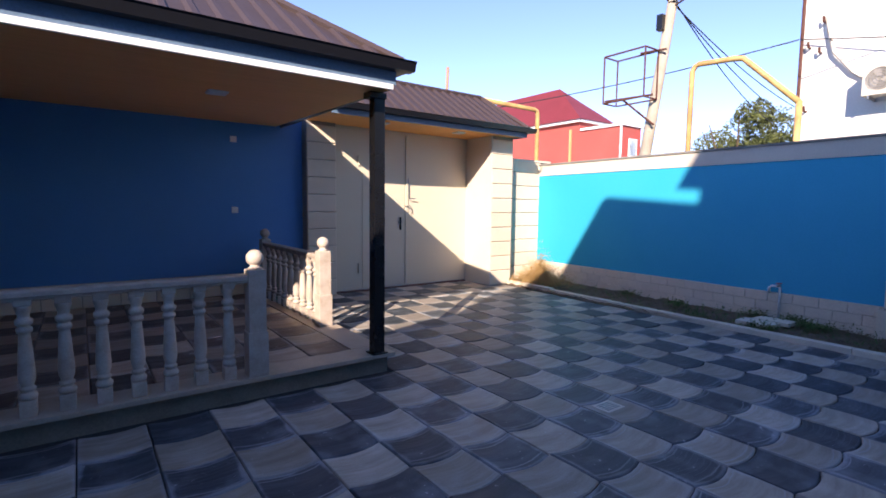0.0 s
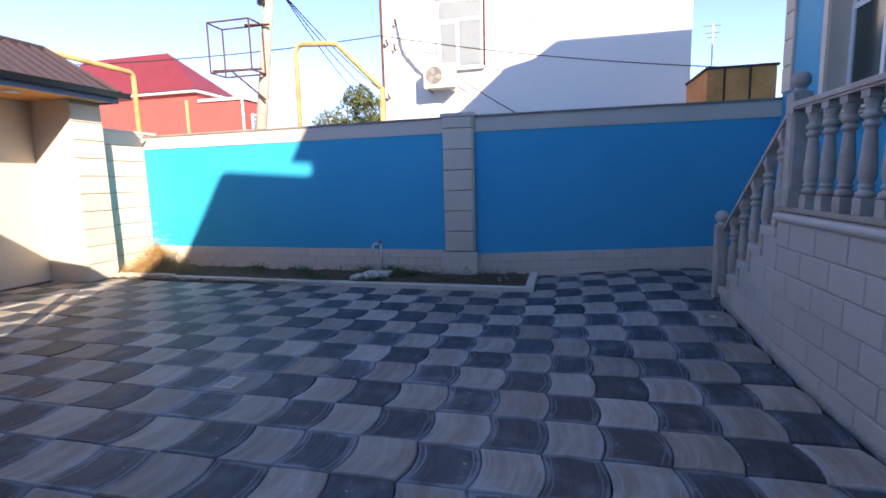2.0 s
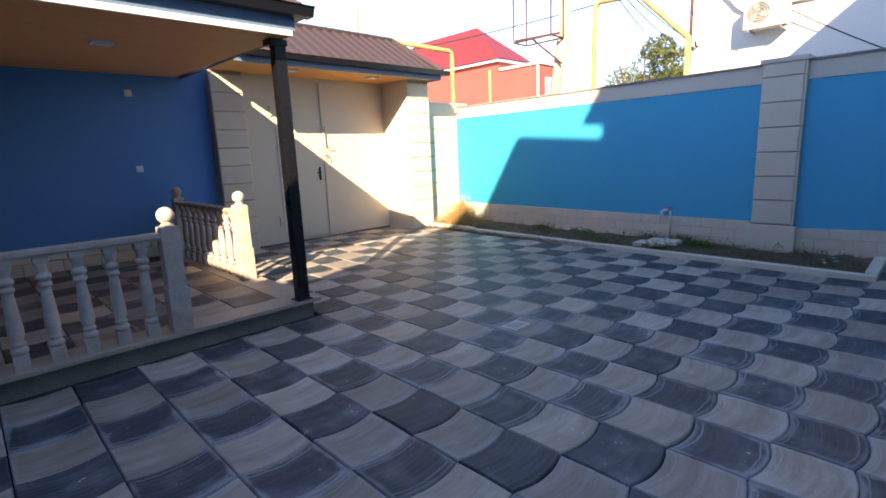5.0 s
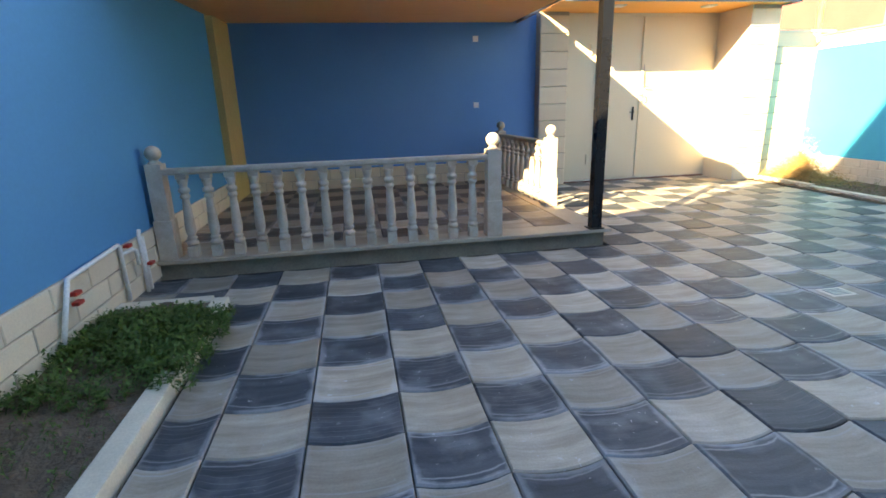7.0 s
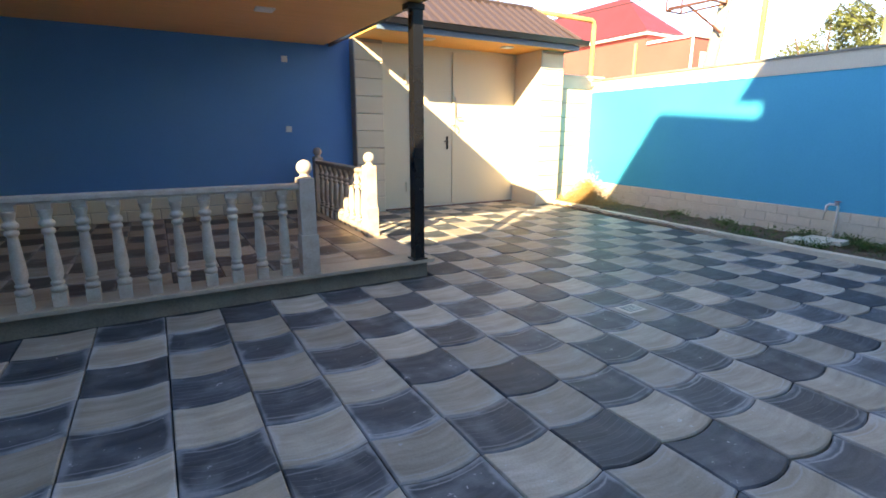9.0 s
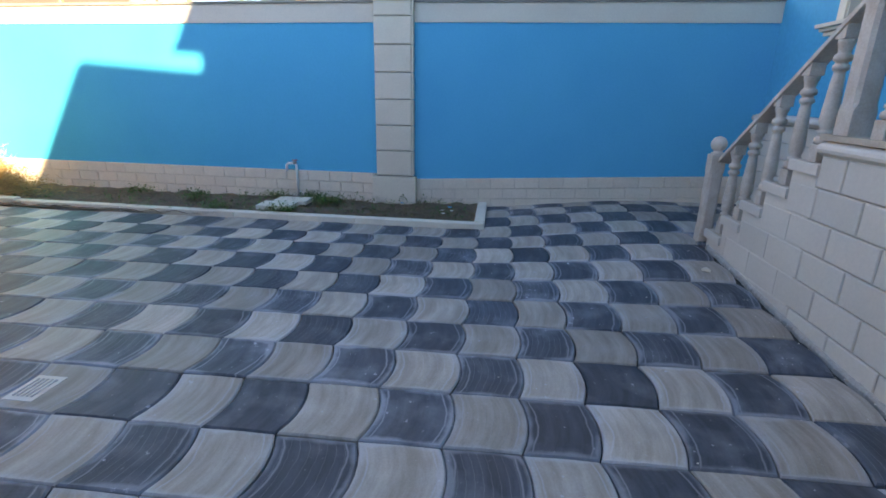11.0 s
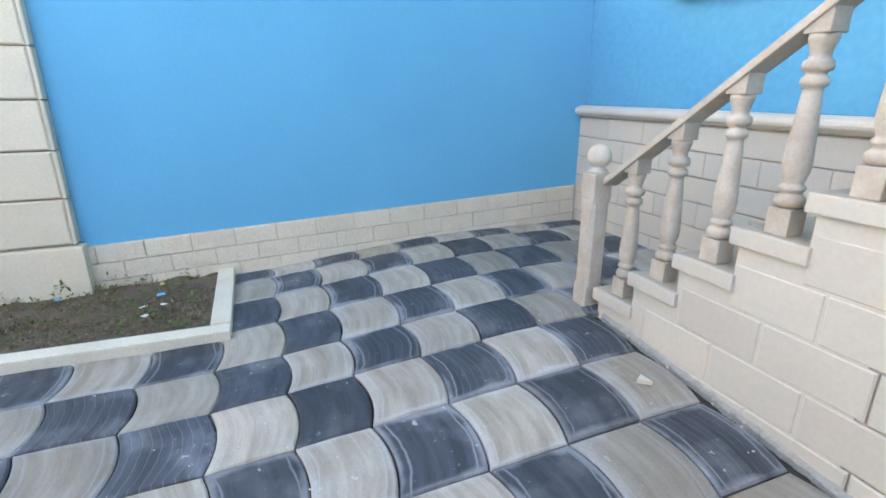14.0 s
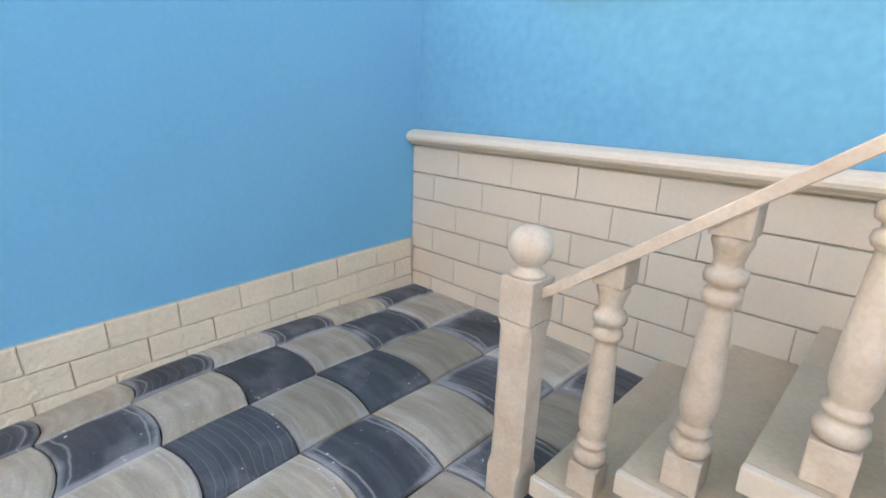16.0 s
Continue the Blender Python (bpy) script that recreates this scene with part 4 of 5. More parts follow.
# Dark strips at top and south side stand in for a recess's shade.
box_part("reveal", (-0.035, 0.0, -0.62, 0.575, 1.601, 1.65), RUST, wn_)
box_part("reveal", (-0.035, 0.0, -0.62, -0.571, -0.02, 1.60), RUST, wn_)
box_part("sill", (-0.07, 0.0, -0.60, 0.60, -0.045, -0.001), TRIM, wn_, 0.005)

ac = empty("air_conditioner", "cream outdoor air conditioner unit on the white wall", "air conditioner", at=(12.18, 2.82, 3.63))
box_part("casing", (-0.14, 0.16, -0.37, 0.38, 0.0, 0.55), PLASTER, ac, 0.015)
bm = bmesh.new()
lathe(bm, [(0.20, 0.0), (0.20, 0.004), (0.0, 0.004)], 28)
ob = part("fan_opening", bm, CONCRETE, ac)
ob.matrix_local = Matrix.Translation((-0.14, 0.12, 0.29)) @ Matrix.Rotation(-math.pi / 2, 4, "Y")
for k in range(3):
    bm = bmesh.new()
    prism(bm, [(0.02, -0.02), (0.10, -0.03), (0.17, 0.0), (0.175, 0.09), (0.11, 0.10), (0.04, 0.04)], "z", 0.006, 0.012)
    ob = part("fan_blade", bm, MORTAR, ac)
    ob.matrix_local = Matrix.Translation((-0.14, 0.12, 0.29)) @ Matrix.Rotation(-math.pi / 2, 4, "Y") @ Matrix.Rotation(k * 2.094, 4, "Z")
for r in (0.20, 0.15, 0.10, 0.05):
    bm = bmesh.new()
    tube(bm, [(r * math.cos(a * math.pi / 12), r * math.sin(a * math.pi / 12), 0.02) for a in range(25)], 0.004, 5)
    ob = part("grille_ring", bm, METAL, ac)
    ob.matrix_local = Matrix.Translation((-0.14, 0.12, 0.29)) @ Matrix.Rotation(-math.pi / 2, 4, "Y")
for y in (-0.28, 0.28):
    box_part("bracket", (-0.12, 0.32, y - 0.015, y + 0.015, -0.05, 0.0), METAL, ac)

bm = bmesh.new()
tube(bm, [(-0.06, 4.36, 0), (-0.06, 4.36, 6.3)], 0.035, 8)
part("downpipe", bm, RUST, wh)
bm = bmesh.new()
tube(bm, [(-0.05, 3.95, 5.4), (-0.1, 3.9, 5.2), (-0.1, 3.78, 4.65), (-0.08, 3.45, 4.2), (-0.05, 3.28, 4.05)], 0.035, 6)
part("conduit", bm, GREYSTONE, wh)
for y, z in ((4.22, 4.85), (4.02, 4.7), (4.22, 3.55), (3.98, 5.3)):
    bm = bmesh.new()
    tube(bm, [(0, y, z), (-0.12, y, z), (-0.14, y, z + 0.1)], 0.025, 6)
    part("hook", bm, RUST, wh)

pole = empty("utility_pole", "weathered leaning concrete utility pole with a rusty frame", "pole", at=(9.5, 6.02, 0.04))
bm = bmesh.new()
tube(bm, [(0, 0.36, -0.05), (0, 0, 2.5), (0, -0.62, 6.6)], [0.13, 0.115, 0.085], 14)
part("shaft", bm, POLE, pole, smooth=True)
bm = bmesh.new()
tube(bm, [(-0.15, -0.75, 5.35), (0.1, -0.3, 5.35)], 0.02, 6)
for y, z in ((-0.62, 5.45), (-0.4, 5.45)):
    lathe(bm, [(0.03, z), (0.045, z + 0.03), (0.03, z + 0.06), (0.045, z + 0.09), (0.02, z + 0.13)], 8, (-0.08, y))
part("insulator_arm", bm, RUST, pole)
box_part("junction_box", (-0.2, -0.08, -0.36, -0.24, 4.9, 5.2), BLACK, pole, 0.01)
bm = bmesh.new()
fx0, fx1, fy0, fy1, fz0, fz1 = -0.55, -0.1, -0.26, 0.66, 3.60, 4.54
for a, b in (((0, 0, 0), (1, 0, 0)), ((0, 0, 0), (0, 1, 0)), ((0, 0, 0), (0, 0, 1)), ((1, 1, 1), (0, 1, 1)), ((1, 1, 1), (1, 0, 1)), ((1, 1, 1), (1, 1, 0)), ((1, 0, 0), (1, 1, 0)), ((1, 0, 0), (1, 0, 1)), ((0, 1, 0), (1, 1, 0)), ((0, 1, 0), (0, 1, 1)), ((0, 0, 1), (1, 0, 1)), ((0, 0, 1), (0, 1, 1))):
    P = [(fx0 + (fx1 - fx0) * c[0], fy0 + (fy1 - fy0) * c[1], fz0 + (fz1 - fz0) * c[2]) for c in (a, b)]
    tube(bm, P, 0.018, 5)
tube(bm, [(-0.3, -0.3, 3.66), (-0.3, 0.8, 3.70)], 0.022, 5)
tube(bm, [(-0.2, 0.45, 3.7), (-0.15, -0.25, 3.10)], 0.022, 5)
tube(bm, [(-0.15, -0.45, 4.52), (-0.15, 0.1, 4.56)], 0.022, 5)
part("steel_frame", bm, RUST, pole)

gp = empty("gas_pipe", "yellow gas pipe bridge with peeling paint beyond the fence", "pipe", at=(9.6, 5.17, 0.10))
bm = bmesh.new()
tube(bm, [(0, 0.02, 0), (0, 0.0, 3.98), (0, -0.05, 4.07), (0, -0.12, 4.1), (0, -0.75, 4.06), (0, -0.9, 4.03), (0.0, -1.0, 3.93), (0.05, -1.78, 3.14)], 0.05, 10)
part("bridge", bm, YELLOW, gp, smooth=True)
bm = bmesh.new()
tube(bm, [(0.05, -1.78, 0), (0.05, -1.78, 3.16)], 0.05, 10)
part("riser", bm, YELLOW, gp, smooth=True)
gp2 = empty("gas_pipe", "yellow gas pipe running behind the gate roof", "pipe", at=(8.72, 8.3, 0))
bm = bmesh.new()
tube(bm, [(-2.6, 0, 3.74), (-0.1, 0, 3.72), (-0.03, 0, 3.69), (0, 0, 3.62), (0, 0, 0)], 0.05, 10)
part("run", bm, YELLOW, gp2, smooth=True)
bm = bmesh.new()
tube(bm, [(6.85, 9.5, 0), (6.93, 9.5, 2.4), (7.0, 9.5, 4.65)], 0.035, 8)
thing("vent_pipe", bm, surface("faded_pipe_paint", (0.42, 0.22, 0.15), 0.8, 0.7, 5, 50, 0.2), "thin tall rusty vent pipe behind the gate roof", "pipe", True)

rh = empty("red_house", "red rendered house with a maroon hipped roof", "house", at=(22, 18, 0.15))
box_part("wall", (0, 2.5, -0.3, 10.2, -0.05, 5.95), REDWALL, rh)
box_part("white_eave", (-0.25, 2.7, -0.5, 10.4, 5.95, 6.08), TRIM, rh)
bm = bmesh.new()
pts = [(-0.35, -0.6, 6.09), (2.8, -0.6, 6.09), (2.8, 10.6, 6.09), (-0.35, 10.6, 6.09), (1.3, 2.3, 8.35), (1.3, 7.6, 8.35)]
vs = [bm.verts.new(p) for p in pts]
for f in ((0, 1, 4), (1, 2, 5, 4), (2, 3, 5), (3, 0, 4, 5), (3, 2, 1, 0)):
    bm.faces.new([vs[i] for i in f])
part("roof", bm, REDROOF, rh)
box_part("annex_wall", (-0.1, 1.5, -3.0, -0.32, -0.05, 5.45), REDWALL, rh)
box_part("annex_trim", (-0.2, 1.6, -3.1, -0.51, 5.45, 5.57), TRIM, rh)
box_part("downpipe", (-0.18, -0.1, -3.0, -2.93, 0.0, 5.45), TRIM, rh)
box_part("downpipe", (-0.12, -0.02, 0.2, 0.3, 0.0, 5.6), TANPAINT, rh)
box_part("window_frame", (0.45, 1.15, -3.04, -2.99, 3.95, 4.85), TRIM, rh)
box_part("window_pane", (0.53, 1.07, -3.052, -3.041, 4.03, 4.77), GLASS, rh)
shed = empty("ochre_shed", "ochre board rooftop shed beyond the fence", "shed", at=(9.9, -2.9, 0))
box_part("body", (0, 1.5, -0.65, 0.42, 0, 3.20), OCHRE, shed)
box_part("rim", (-0.03, 1.5, -0.68, 0.45, 3.20, 3.24), RUST, shed)
for y in (-0.25, 0.15):
    box_part("batten", (-0.02, 0, y - 0.015, y + 0.015, 0.0, 3.20), RUST, shed)


def cable(pts, r=0.012, sag=0.0):
    p, q = Vector(pts[0]), Vector(pts[-1])
    bm = bmesh.new()
    tube(bm, [p.lerp(q, i / 14) + Vector((0, 0, -4 * sag * (i / 14) * (1 - i / 14))) for i in range(15)], r, 5)
    return thing("overhead_cable", bm, CABLE, "thin black overhead cable", "cable", group="overhead cables")


cable([(9.4, 12.5, 4.3), (12.4, 4.4, 5.05)], 0.014, 0.15)
cable([(12.3, 2.5, 3.95), (12.45, 0.8, 2.85)], 0.012, 0.03)
cable([(12.4, 4.38, 5.05), (11.6, -3.6, 3.5)], 0.012, 0.12)
cable([(9.4, 5.6, 5.45), (12.4, -4.5, 6.5)], 0.012, 0.1)
for k in range(3):
    cable([(9.4, 5.55 - 0.03 * k, 5.45), (22, 6.4 + k * 0.8, 4.6)], 0.012, 0.4)


ob = empty("roof_vent", "short white vent pipe with a dark box on the roof ridge", "vent", at=(-0.37, 5.6, 3.84))
bm = bmesh.new()
tube(bm, [(0, 0, 0), (0, 0, 0.13)], 0.022, 8)
part("pipe", bm, WHITE, ob, smooth=True)
box_part("housing", (0.02, 0.10, -0.02, 0.02, 0.075, 0.105), GUTTER, ob, 0.004)
ob = empty("roof_antenna", "thin metal television antenna above the street", "antenna", at=(12.9, -3.3, 0))
bm = bmesh.new()
tube(bm, [(0, 0, 0), (0, 0, 4.75)], 0.018, 6)
part("mast", bm, METAL, ob)
for k, z in enumerate((4.7, 4.55, 4.45)):
    bm = bmesh.new()
    tube(bm, [(0, -0.16 + 0.03 * k, z), (0, 0.20 - 0.04 * k, z)], 0.010, 5)
    part("rod", bm, METAL, ob)

# ---- plants ----
def leaf_cloud(name, centre, size, count, leaf, mat, seed, parent):
    rng = random.Random(seed)
    verts, faces = [], []
    for _ in range(count):
        while True:
            p = Vector((rng.uniform(-1, 1), rng.uniform(-1, 1), rng.uniform(-1, 1)))
            if p.length < 1 and p.length > 0.35 and noise.noise(p * 2.2 + Vector((seed, 0, 0))) > 0.0:
                break
        c = Vector((centre[0] + p.x * size[0], centre[1] + p.y * size[1], centre[2] + p.z * size[2]))
        a = Vector((rng.uniform(-1, 1), rng.uniform(-1, 1), rng.uniform(-1, 1))).normalized()
        b = a.orthogonal().normalized()
        s = leaf * rng.uniform(0.6, 1.4)
        i = len(verts)
        verts += [c - a * s, c + b * s * 0.5, c + a * s, c - b * s * 0.5]
        faces.append((i, i + 1, i + 2, i + 3))
    me = bpy.data.meshes.new(name)
    me.from_pydata(verts, [], faces)
    me.materials.append(mat)
    ob = new(name, me)
    ob.parent = parent
    return ob


tree = empty("tree", "broad leafy olive-green tree beyond the fence", "tree", at=(22, 9.6, 0))
bm = bmesh.new()
tube(bm, [(0, 0, -0.1), (0.1, 0.05, 1.5), (0, 0.1, 3.0)], [0.2, 0.16, 0.1], 8)
for k in range(7):
    a = k * 0.9
    tube(bm, [(0, 0.1, 2.2 + 0.1 * k), (0.8 * math.cos(a), 0.1 + 0.8 * math.sin(a), 3.6), (1.3 * math.cos(a), 0.1 + 1.3 * math.sin(a), 4.6 + 0.1 * k)], [0.08, 0.05, 0.015], 6)
part("trunk", bm, BARK, tree)
for k, (y, z, r) in enumerate(((0.9, 4.0, 1.0), (-0.3, 4.6, 1.1), (-1.4, 4.5, 1.1), (0.2, 3.5, 1.2), (-1.2, 3.5, 1.2), (1.5, 3.4, 0.7), (-0.6, 5.3, 0.7))):
    leaf_cloud("crown", (0.4 * math.sin(k * 2.0), y, z), (r, r, r * 0.85), int(2600 * r), 0.06, LEAF_TREE, 4 + k, tree)


def weeds(name, x0, x1, y0, y1, z, count, size, mat, seed, label, density=None, category="weeds"):
    """Low plants: stems with small leaves."""
    rng = random.Random(seed)
    verts, faces = [], []
    for _ in range(count):
        x, y = rng.uniform(x0, x1), rng.uniform(y0, y1)
        if density and rng.random() > density(x, y):
            continue
        hgt = rng.uniform(0.3, 1.0) * size
        lean = Vector((rng.uniform(-0.7, 0.7), rng.uniform(-0.7, 0.7), 1)).normalized()
        root = Vector((x, y, z))
        side = lean.orthogonal().normalized()
        i = len(verts)
        verts += [root - side * 0.002, root + side * 0.002, root + lean * hgt]
        faces.append((i, i + 1, i + 2))
        for k in range(6):
            c = root + lean * hgt * (0.35 + 0.65 * k / 5)
            a = Vector((rng.uniform(-1, 1), rng.uniform(-1, 1), rng.uniform(-0.2, 0.7))).normalized()
            b = a.cross(Vector((0, 0, 1))).normalized()
            s = rng.uniform(0.008, 0.022) * (1.1 if size > 0.12 else 1.0 if size > 0.09 else 0.55)
            i = len(verts)
            verts += [c, c + a * s + b * s * 0.45, c + a * s * 2, c + a * s - b * s * 0.45]
            faces.append((i, i + 1, i + 2, i + 3))
    me = bpy.data.meshes.new(name)
    me.from_pydata(verts, [], faces)
    me.materials.append(mat)
    return tagged(new(name, me), label, category, kind="stuff")


def west_density(x, y):
    edge = 0.5 + 0.5 * noise.noise(Vector((x * 3.0, y * 3.0, 5)))
    fall = smooth_step(-0.92, -1.22, x + 0.25 * (edge - 0.5)) * smooth_step(1.75, 2.25, y + 0.5 * (edge - 0.5))
    return fall * (1.0 if noise.noise(Vector((x * 2.6, y * 2.6, 2))) > -0.15 else 0.2)


weeds("weeds_west", WALL_L + 0.03, -1.0, 1.4, 2.90, 0.045, 5600, 0.105, LEAF, 1, "thick low green weeds in the west bed", west_density)
weeds("weeds_west_sparse", WALL_L + 0.03, -1.25, -1.0, 2.4, 0.05, 900, 0.07, LEAF, 2, "sparse low green weeds in the west bed", lambda x, y: 0.5)
TUFTS = [(FENCE - 0.12, 2.95), (FENCE - 0.10, 2.5), (FENCE - 0.22, 2.42), (FENCE - 0.32, 2.15), (KX + 0.2, 2.55), (KX + 0.22, 3.35), (FENCE - 0.3, 3.9), (FENCE - 0.15, 4.8)]
weeds("weeds_east", KX + 0.1, FENCE, 0.5, 6.9, 0.045, 9000, 0.12, LEAF, 3, "green weed tufts in the fence bed", lambda x, y: max(0.04, max(math.exp(-((x - a) ** 2 + (y - b) ** 2) / 0.018) for a, b in TUFTS)))

weeds("dry_weeds_east", KX + 0.12, FENCE, 0.40, 6.9, 0.035, 5200, 0.035, STRAW_DARK, 31, "short dry brown weeds and litter on the fence bed", lambda x, y: 1.0 if y < 2.4 else 0.5)
weeds("low_green_weeds_east", KX + 0.08, FENCE, 0.42, 3.2, 0.035, 420, 0.04, LEAF, 33, "short green weeds among the dry ones")
rng = random.Random(77)
for mat, word in ((WHITE, "white"), (BLUE, "blue"), (YELLOW, "yellow"), (WHITE, "white"), (WHITE, "white"), (BLUE, "blue")):
    bm = bmesh.new()
    w = rng.uniform(0.015, 0.035)
    prism(bm, [(-w, -0.012), (w, -0.016), (w * 0.8, 0.014), (-w * 0.5, 0.018)], "z", 0.0, 0.004)
    ob = thing("scrap", bm, mat, "small crumpled " + word + " scrap lying on the fence bed soil", "litter")
    ob.location = (rng.uniform(6.6, 7.2), rng.uniform(0.6, 1.3), 0.085)
    ob.rotation_euler = (rng.uniform(-0.3, 0.3), rng.uniform(-0.3, 0.3), rng.uniform(0, 6))

rng = random.Random(8)
verts, faces = [], []
for _ in range(9000):
    a = rng.uniform(0, 2 * math.pi)
    r = abs(rng.gauss(0, 0.5))
    c = Vector((6.92 + 0.42 * r * math.cos(a), 6.42 + 0.62 * r * math.sin(a), 0.06 + abs(rng.gauss(0, 0.15)) * max(0.1, 1.5 - r)))
    d = Vector((rng.uniform(-1, 1), rng.uniform(-1, 1), rng.uniform(-0.2, 0.9))).normalized()
    s = d.orthogonal().normalized() * 0.003
    ln = rng.uniform(0.05, 0.15)
    i = len(verts)
    verts += [c - s, c + s, c + d * ln]
    faces.append((i, i + 1, i + 2))
me = bpy.data.meshes.new("dry_bush")
me.from_pydata(verts, [], faces)
me.materials.append(STRAW)
tagged(new("dry_bush", me), "heap of dry brown straw-like brush in the bed's corner", "dry plant", kind="stuff")

rng = random.Random(12)
verts, faces = [], []
for _ in range(170):
    if rng.random() < 0.6:
        x, y = rng.uniform(3.0, 7.2), rng.choice([HOUSE + 0.04 + abs(rng.gauss(0, 0.05)), rng.uniform(-1.6, 0.3)])
    else:
        x, y = rng.uniform(KX + 0.1, FENCE - 0.05), rng.uniform(0.5, 6.8)
    if x > 5.6 and y < HOUSE + 0.2:
        y += 0.3
    z = ground(x, y) + (0.07 if x > KX and y > 0.45 else 0.001)
    s = rng.uniform(0.002, 0.007)
    i = len(verts)
    c = Vector((x, y, z))
    for k in range(5):
        a = k * 1.257 + rng.uniform(-0.3, 0.3)
        verts.append(c + Vector((math.cos(a), math.sin(a), 0)) * s)
    verts.append(c + Vector((0, 0, s * 0.6)))
    faces += [(i + k, i + (k + 1) % 5, i + 5) for k in range(5)]
me = bpy.data.meshes.new("litter")
me.from_pydata(verts, [], faces)
me.materials.append(PLASTER)
tagged(new("litter", me), "small pale crumbs and chips on pavers and soil", "debris", kind="stuff")
chip = bmesh.new()
prism(chip, [(-0.03, -0.02), (0.035, -0.015), (0.01, 0.03)], "z", 0.0, 0.02)
chip_ob = thing("mortar_chip", chip, PLASTER, "pale triangular mortar chip lying on the pavers", "debris")
chip_ob.location = (5.05, -1.42, ground(5.05, -1.42) + 0.004)

rng = random.Random(21)
verts, faces = [], []
for k in range(420):
    x = -1.1 + k * 0.016
    y = HOUSE + 0.018
    w = 0.012 + 0.02 * max(0.0, noise.noise(Vector((x * 9, 0, 1)))) + rng.uniform(0, 0.009)
    h = 0.008 + 0.014 * abs(noise.noise(Vector((x * 14, 3, 1)))) + rng.uniform(0, 0.004)
    z = ground(x, y)
    verts += [(x, y, z - 0.03), (x, y, z + h), (x, y + w * 0.6, z + h * 0.7), (x, y + w, z - 0.004), (x, y + w, z - 0.03)]
    if k:
        i = len(verts) - 5
        faces += [(i - 5 + j, i + j, i + 1 + j, i - 4 + j) for j in range(4)]
me = bpy.data.meshes.new("mortar_seam")
me.from_pydata(verts, [], faces)
me.materials.append(MORTAR)
tagged(new("mortar_seam", me), "rough crumbling mortar seam where the pavers meet the house base", "mortar", kind="stuff")

# ---- small masonry, last ----
COURSES = [1.05 - 0.185 * k for k in range(7, -1, -1)]


def stair_clip(z0, z1):
    for x, z in zip(STEP_X, STEP_Z):
        if z1 <= z - 0.02:
            return (0.0, x - WALL_L)
    return (0.0, 4.40 - WALL_L)


masonry(base_house, GREYSTONE, (WALL_L, HOUSE + 0.008, 0), (1, 0, 0), (0, 1, 0), 0, COURSES, 0.38, clip=stair_clip, depth=0.02)
masonry(base_recess, GREYSTONE, (3.5, RECESS + 0.036, 0), (1, 0, 0), (0, 1, 0), FENCE - 3.5, [1.09 - 0.166 * k for k in range(7, -1, -1)], 0.39, depth=0.02, bevel=0.003, vgap=0.002, clip=lambda a, b: (0, FENCE - 3.5))
for q, x0, L_, y in ((quoin, 2.345, 0.31, HOUSE), (quoin_far, 7.13, 0.26, RECESS)):
    zj = [1.18, 1.42] + [1.42 + 0.3 * k for k in range(1, 14)] if q is quoin else [2.38 + 0.31 * k for k in range(12)]
    masonry(q, GREYSTONE if q is quoin else CREAM, (x0, y + 0.014, 0), (1, 0, 0), (0, 1, 0), L_, zj, 5.0, 0, clip=lambda a, b, L_=L_: (0, L_), depth=0.028, bevel=0.01)
PJ = [0.375 + 0.2985 * k for k in range(7)] + [2.33]
masonry(pillar, CREAM, (FENCE - 0.075, 1.64, 0), (0, -1, 0), (-1, 0, 0), 0.44, PJ, 5.0, 0, clip=lambda a, b: (0, 0.44), bevel=0.01)
masonry(pillar, CREAM, (FENCE, 1.19, 0), (-1, 0, 0), (0, -1, 0), 0.09, PJ, 5.0, 0, clip=lambda a, b: (0, 0.09), depth=0.02)
GJ = [0.03 + 0.266 * k for k in range(11)]
masonry(pier_r, CREAM, (6.60, 6.90, 0), (-1, 0, 0), (0, -1, 0), 0.51, GJ, 5.0, 0, clip=lambda a, b: (0, 0.51), bevel=0.01)
box_part("jamb", (6.072, 6.09, 6.885, 7.62, 0.0, 2.74), PLASTER, pier_r, 0.004, "plain cream plastered jamb")
masonry(pier_l, CREAM, (3.34, 7.49, 0), (-1, 0, 0), (0, -1, 0), 0.48, GJ, 5.0, 0, clip=lambda a, b: (0, 0.48), bevel=0.01)
masonry(return_wall, CREAM, (FENCE + 0.33, 7.25, 0), (-1, 0, 0), (0, -1, 0), 1.12, GJ[:10], 5.0, 0, clip=lambda a, b: (0, 1.12), bevel=0.01)
FJ = [0.0, 0.13, 0.2575, 0.385]
masonry(fbs, SPLIT, (-0.016, RECESS - 1.14, 0), (0, 1, 0), (-1, 0, 0), 9.5, [-0.05, 0.08, 0.205, 0.33], 0.29, depth=0.022, clip=lambda a, b: (0, 1.09 - RECESS), gap=0.004, bevel=0.004)
masonry(fb, SPLIT, (FENCE - 0.016, 1.69, 0), (0, 1, 0), (-1, 0, 0), 5.5, FJ, 0.29, depth=0.022, clip=lambda a, b: (0, 5.5), gap=0.004)
masonry(tw, CREAM, (WALL_L + 0.012, 7.5, 0), (0, -1, 0), (1, 0, 0), 9.1, [0.0, 0.145, 0.29, 0.44], 0.42, depth=0.022, clip=lambda a, b: (0, 9.1))
masonry(tb, CREAM, (2.84, 7.648, 0), (-1, 0, 0), (0, -1, 0), 4.6, [0.15, 0.30, 0.46], 0.40, depth=0.022, clip=lambda a, b: (0, 4.6))

# ---- pavers ----
SAG = 0.11


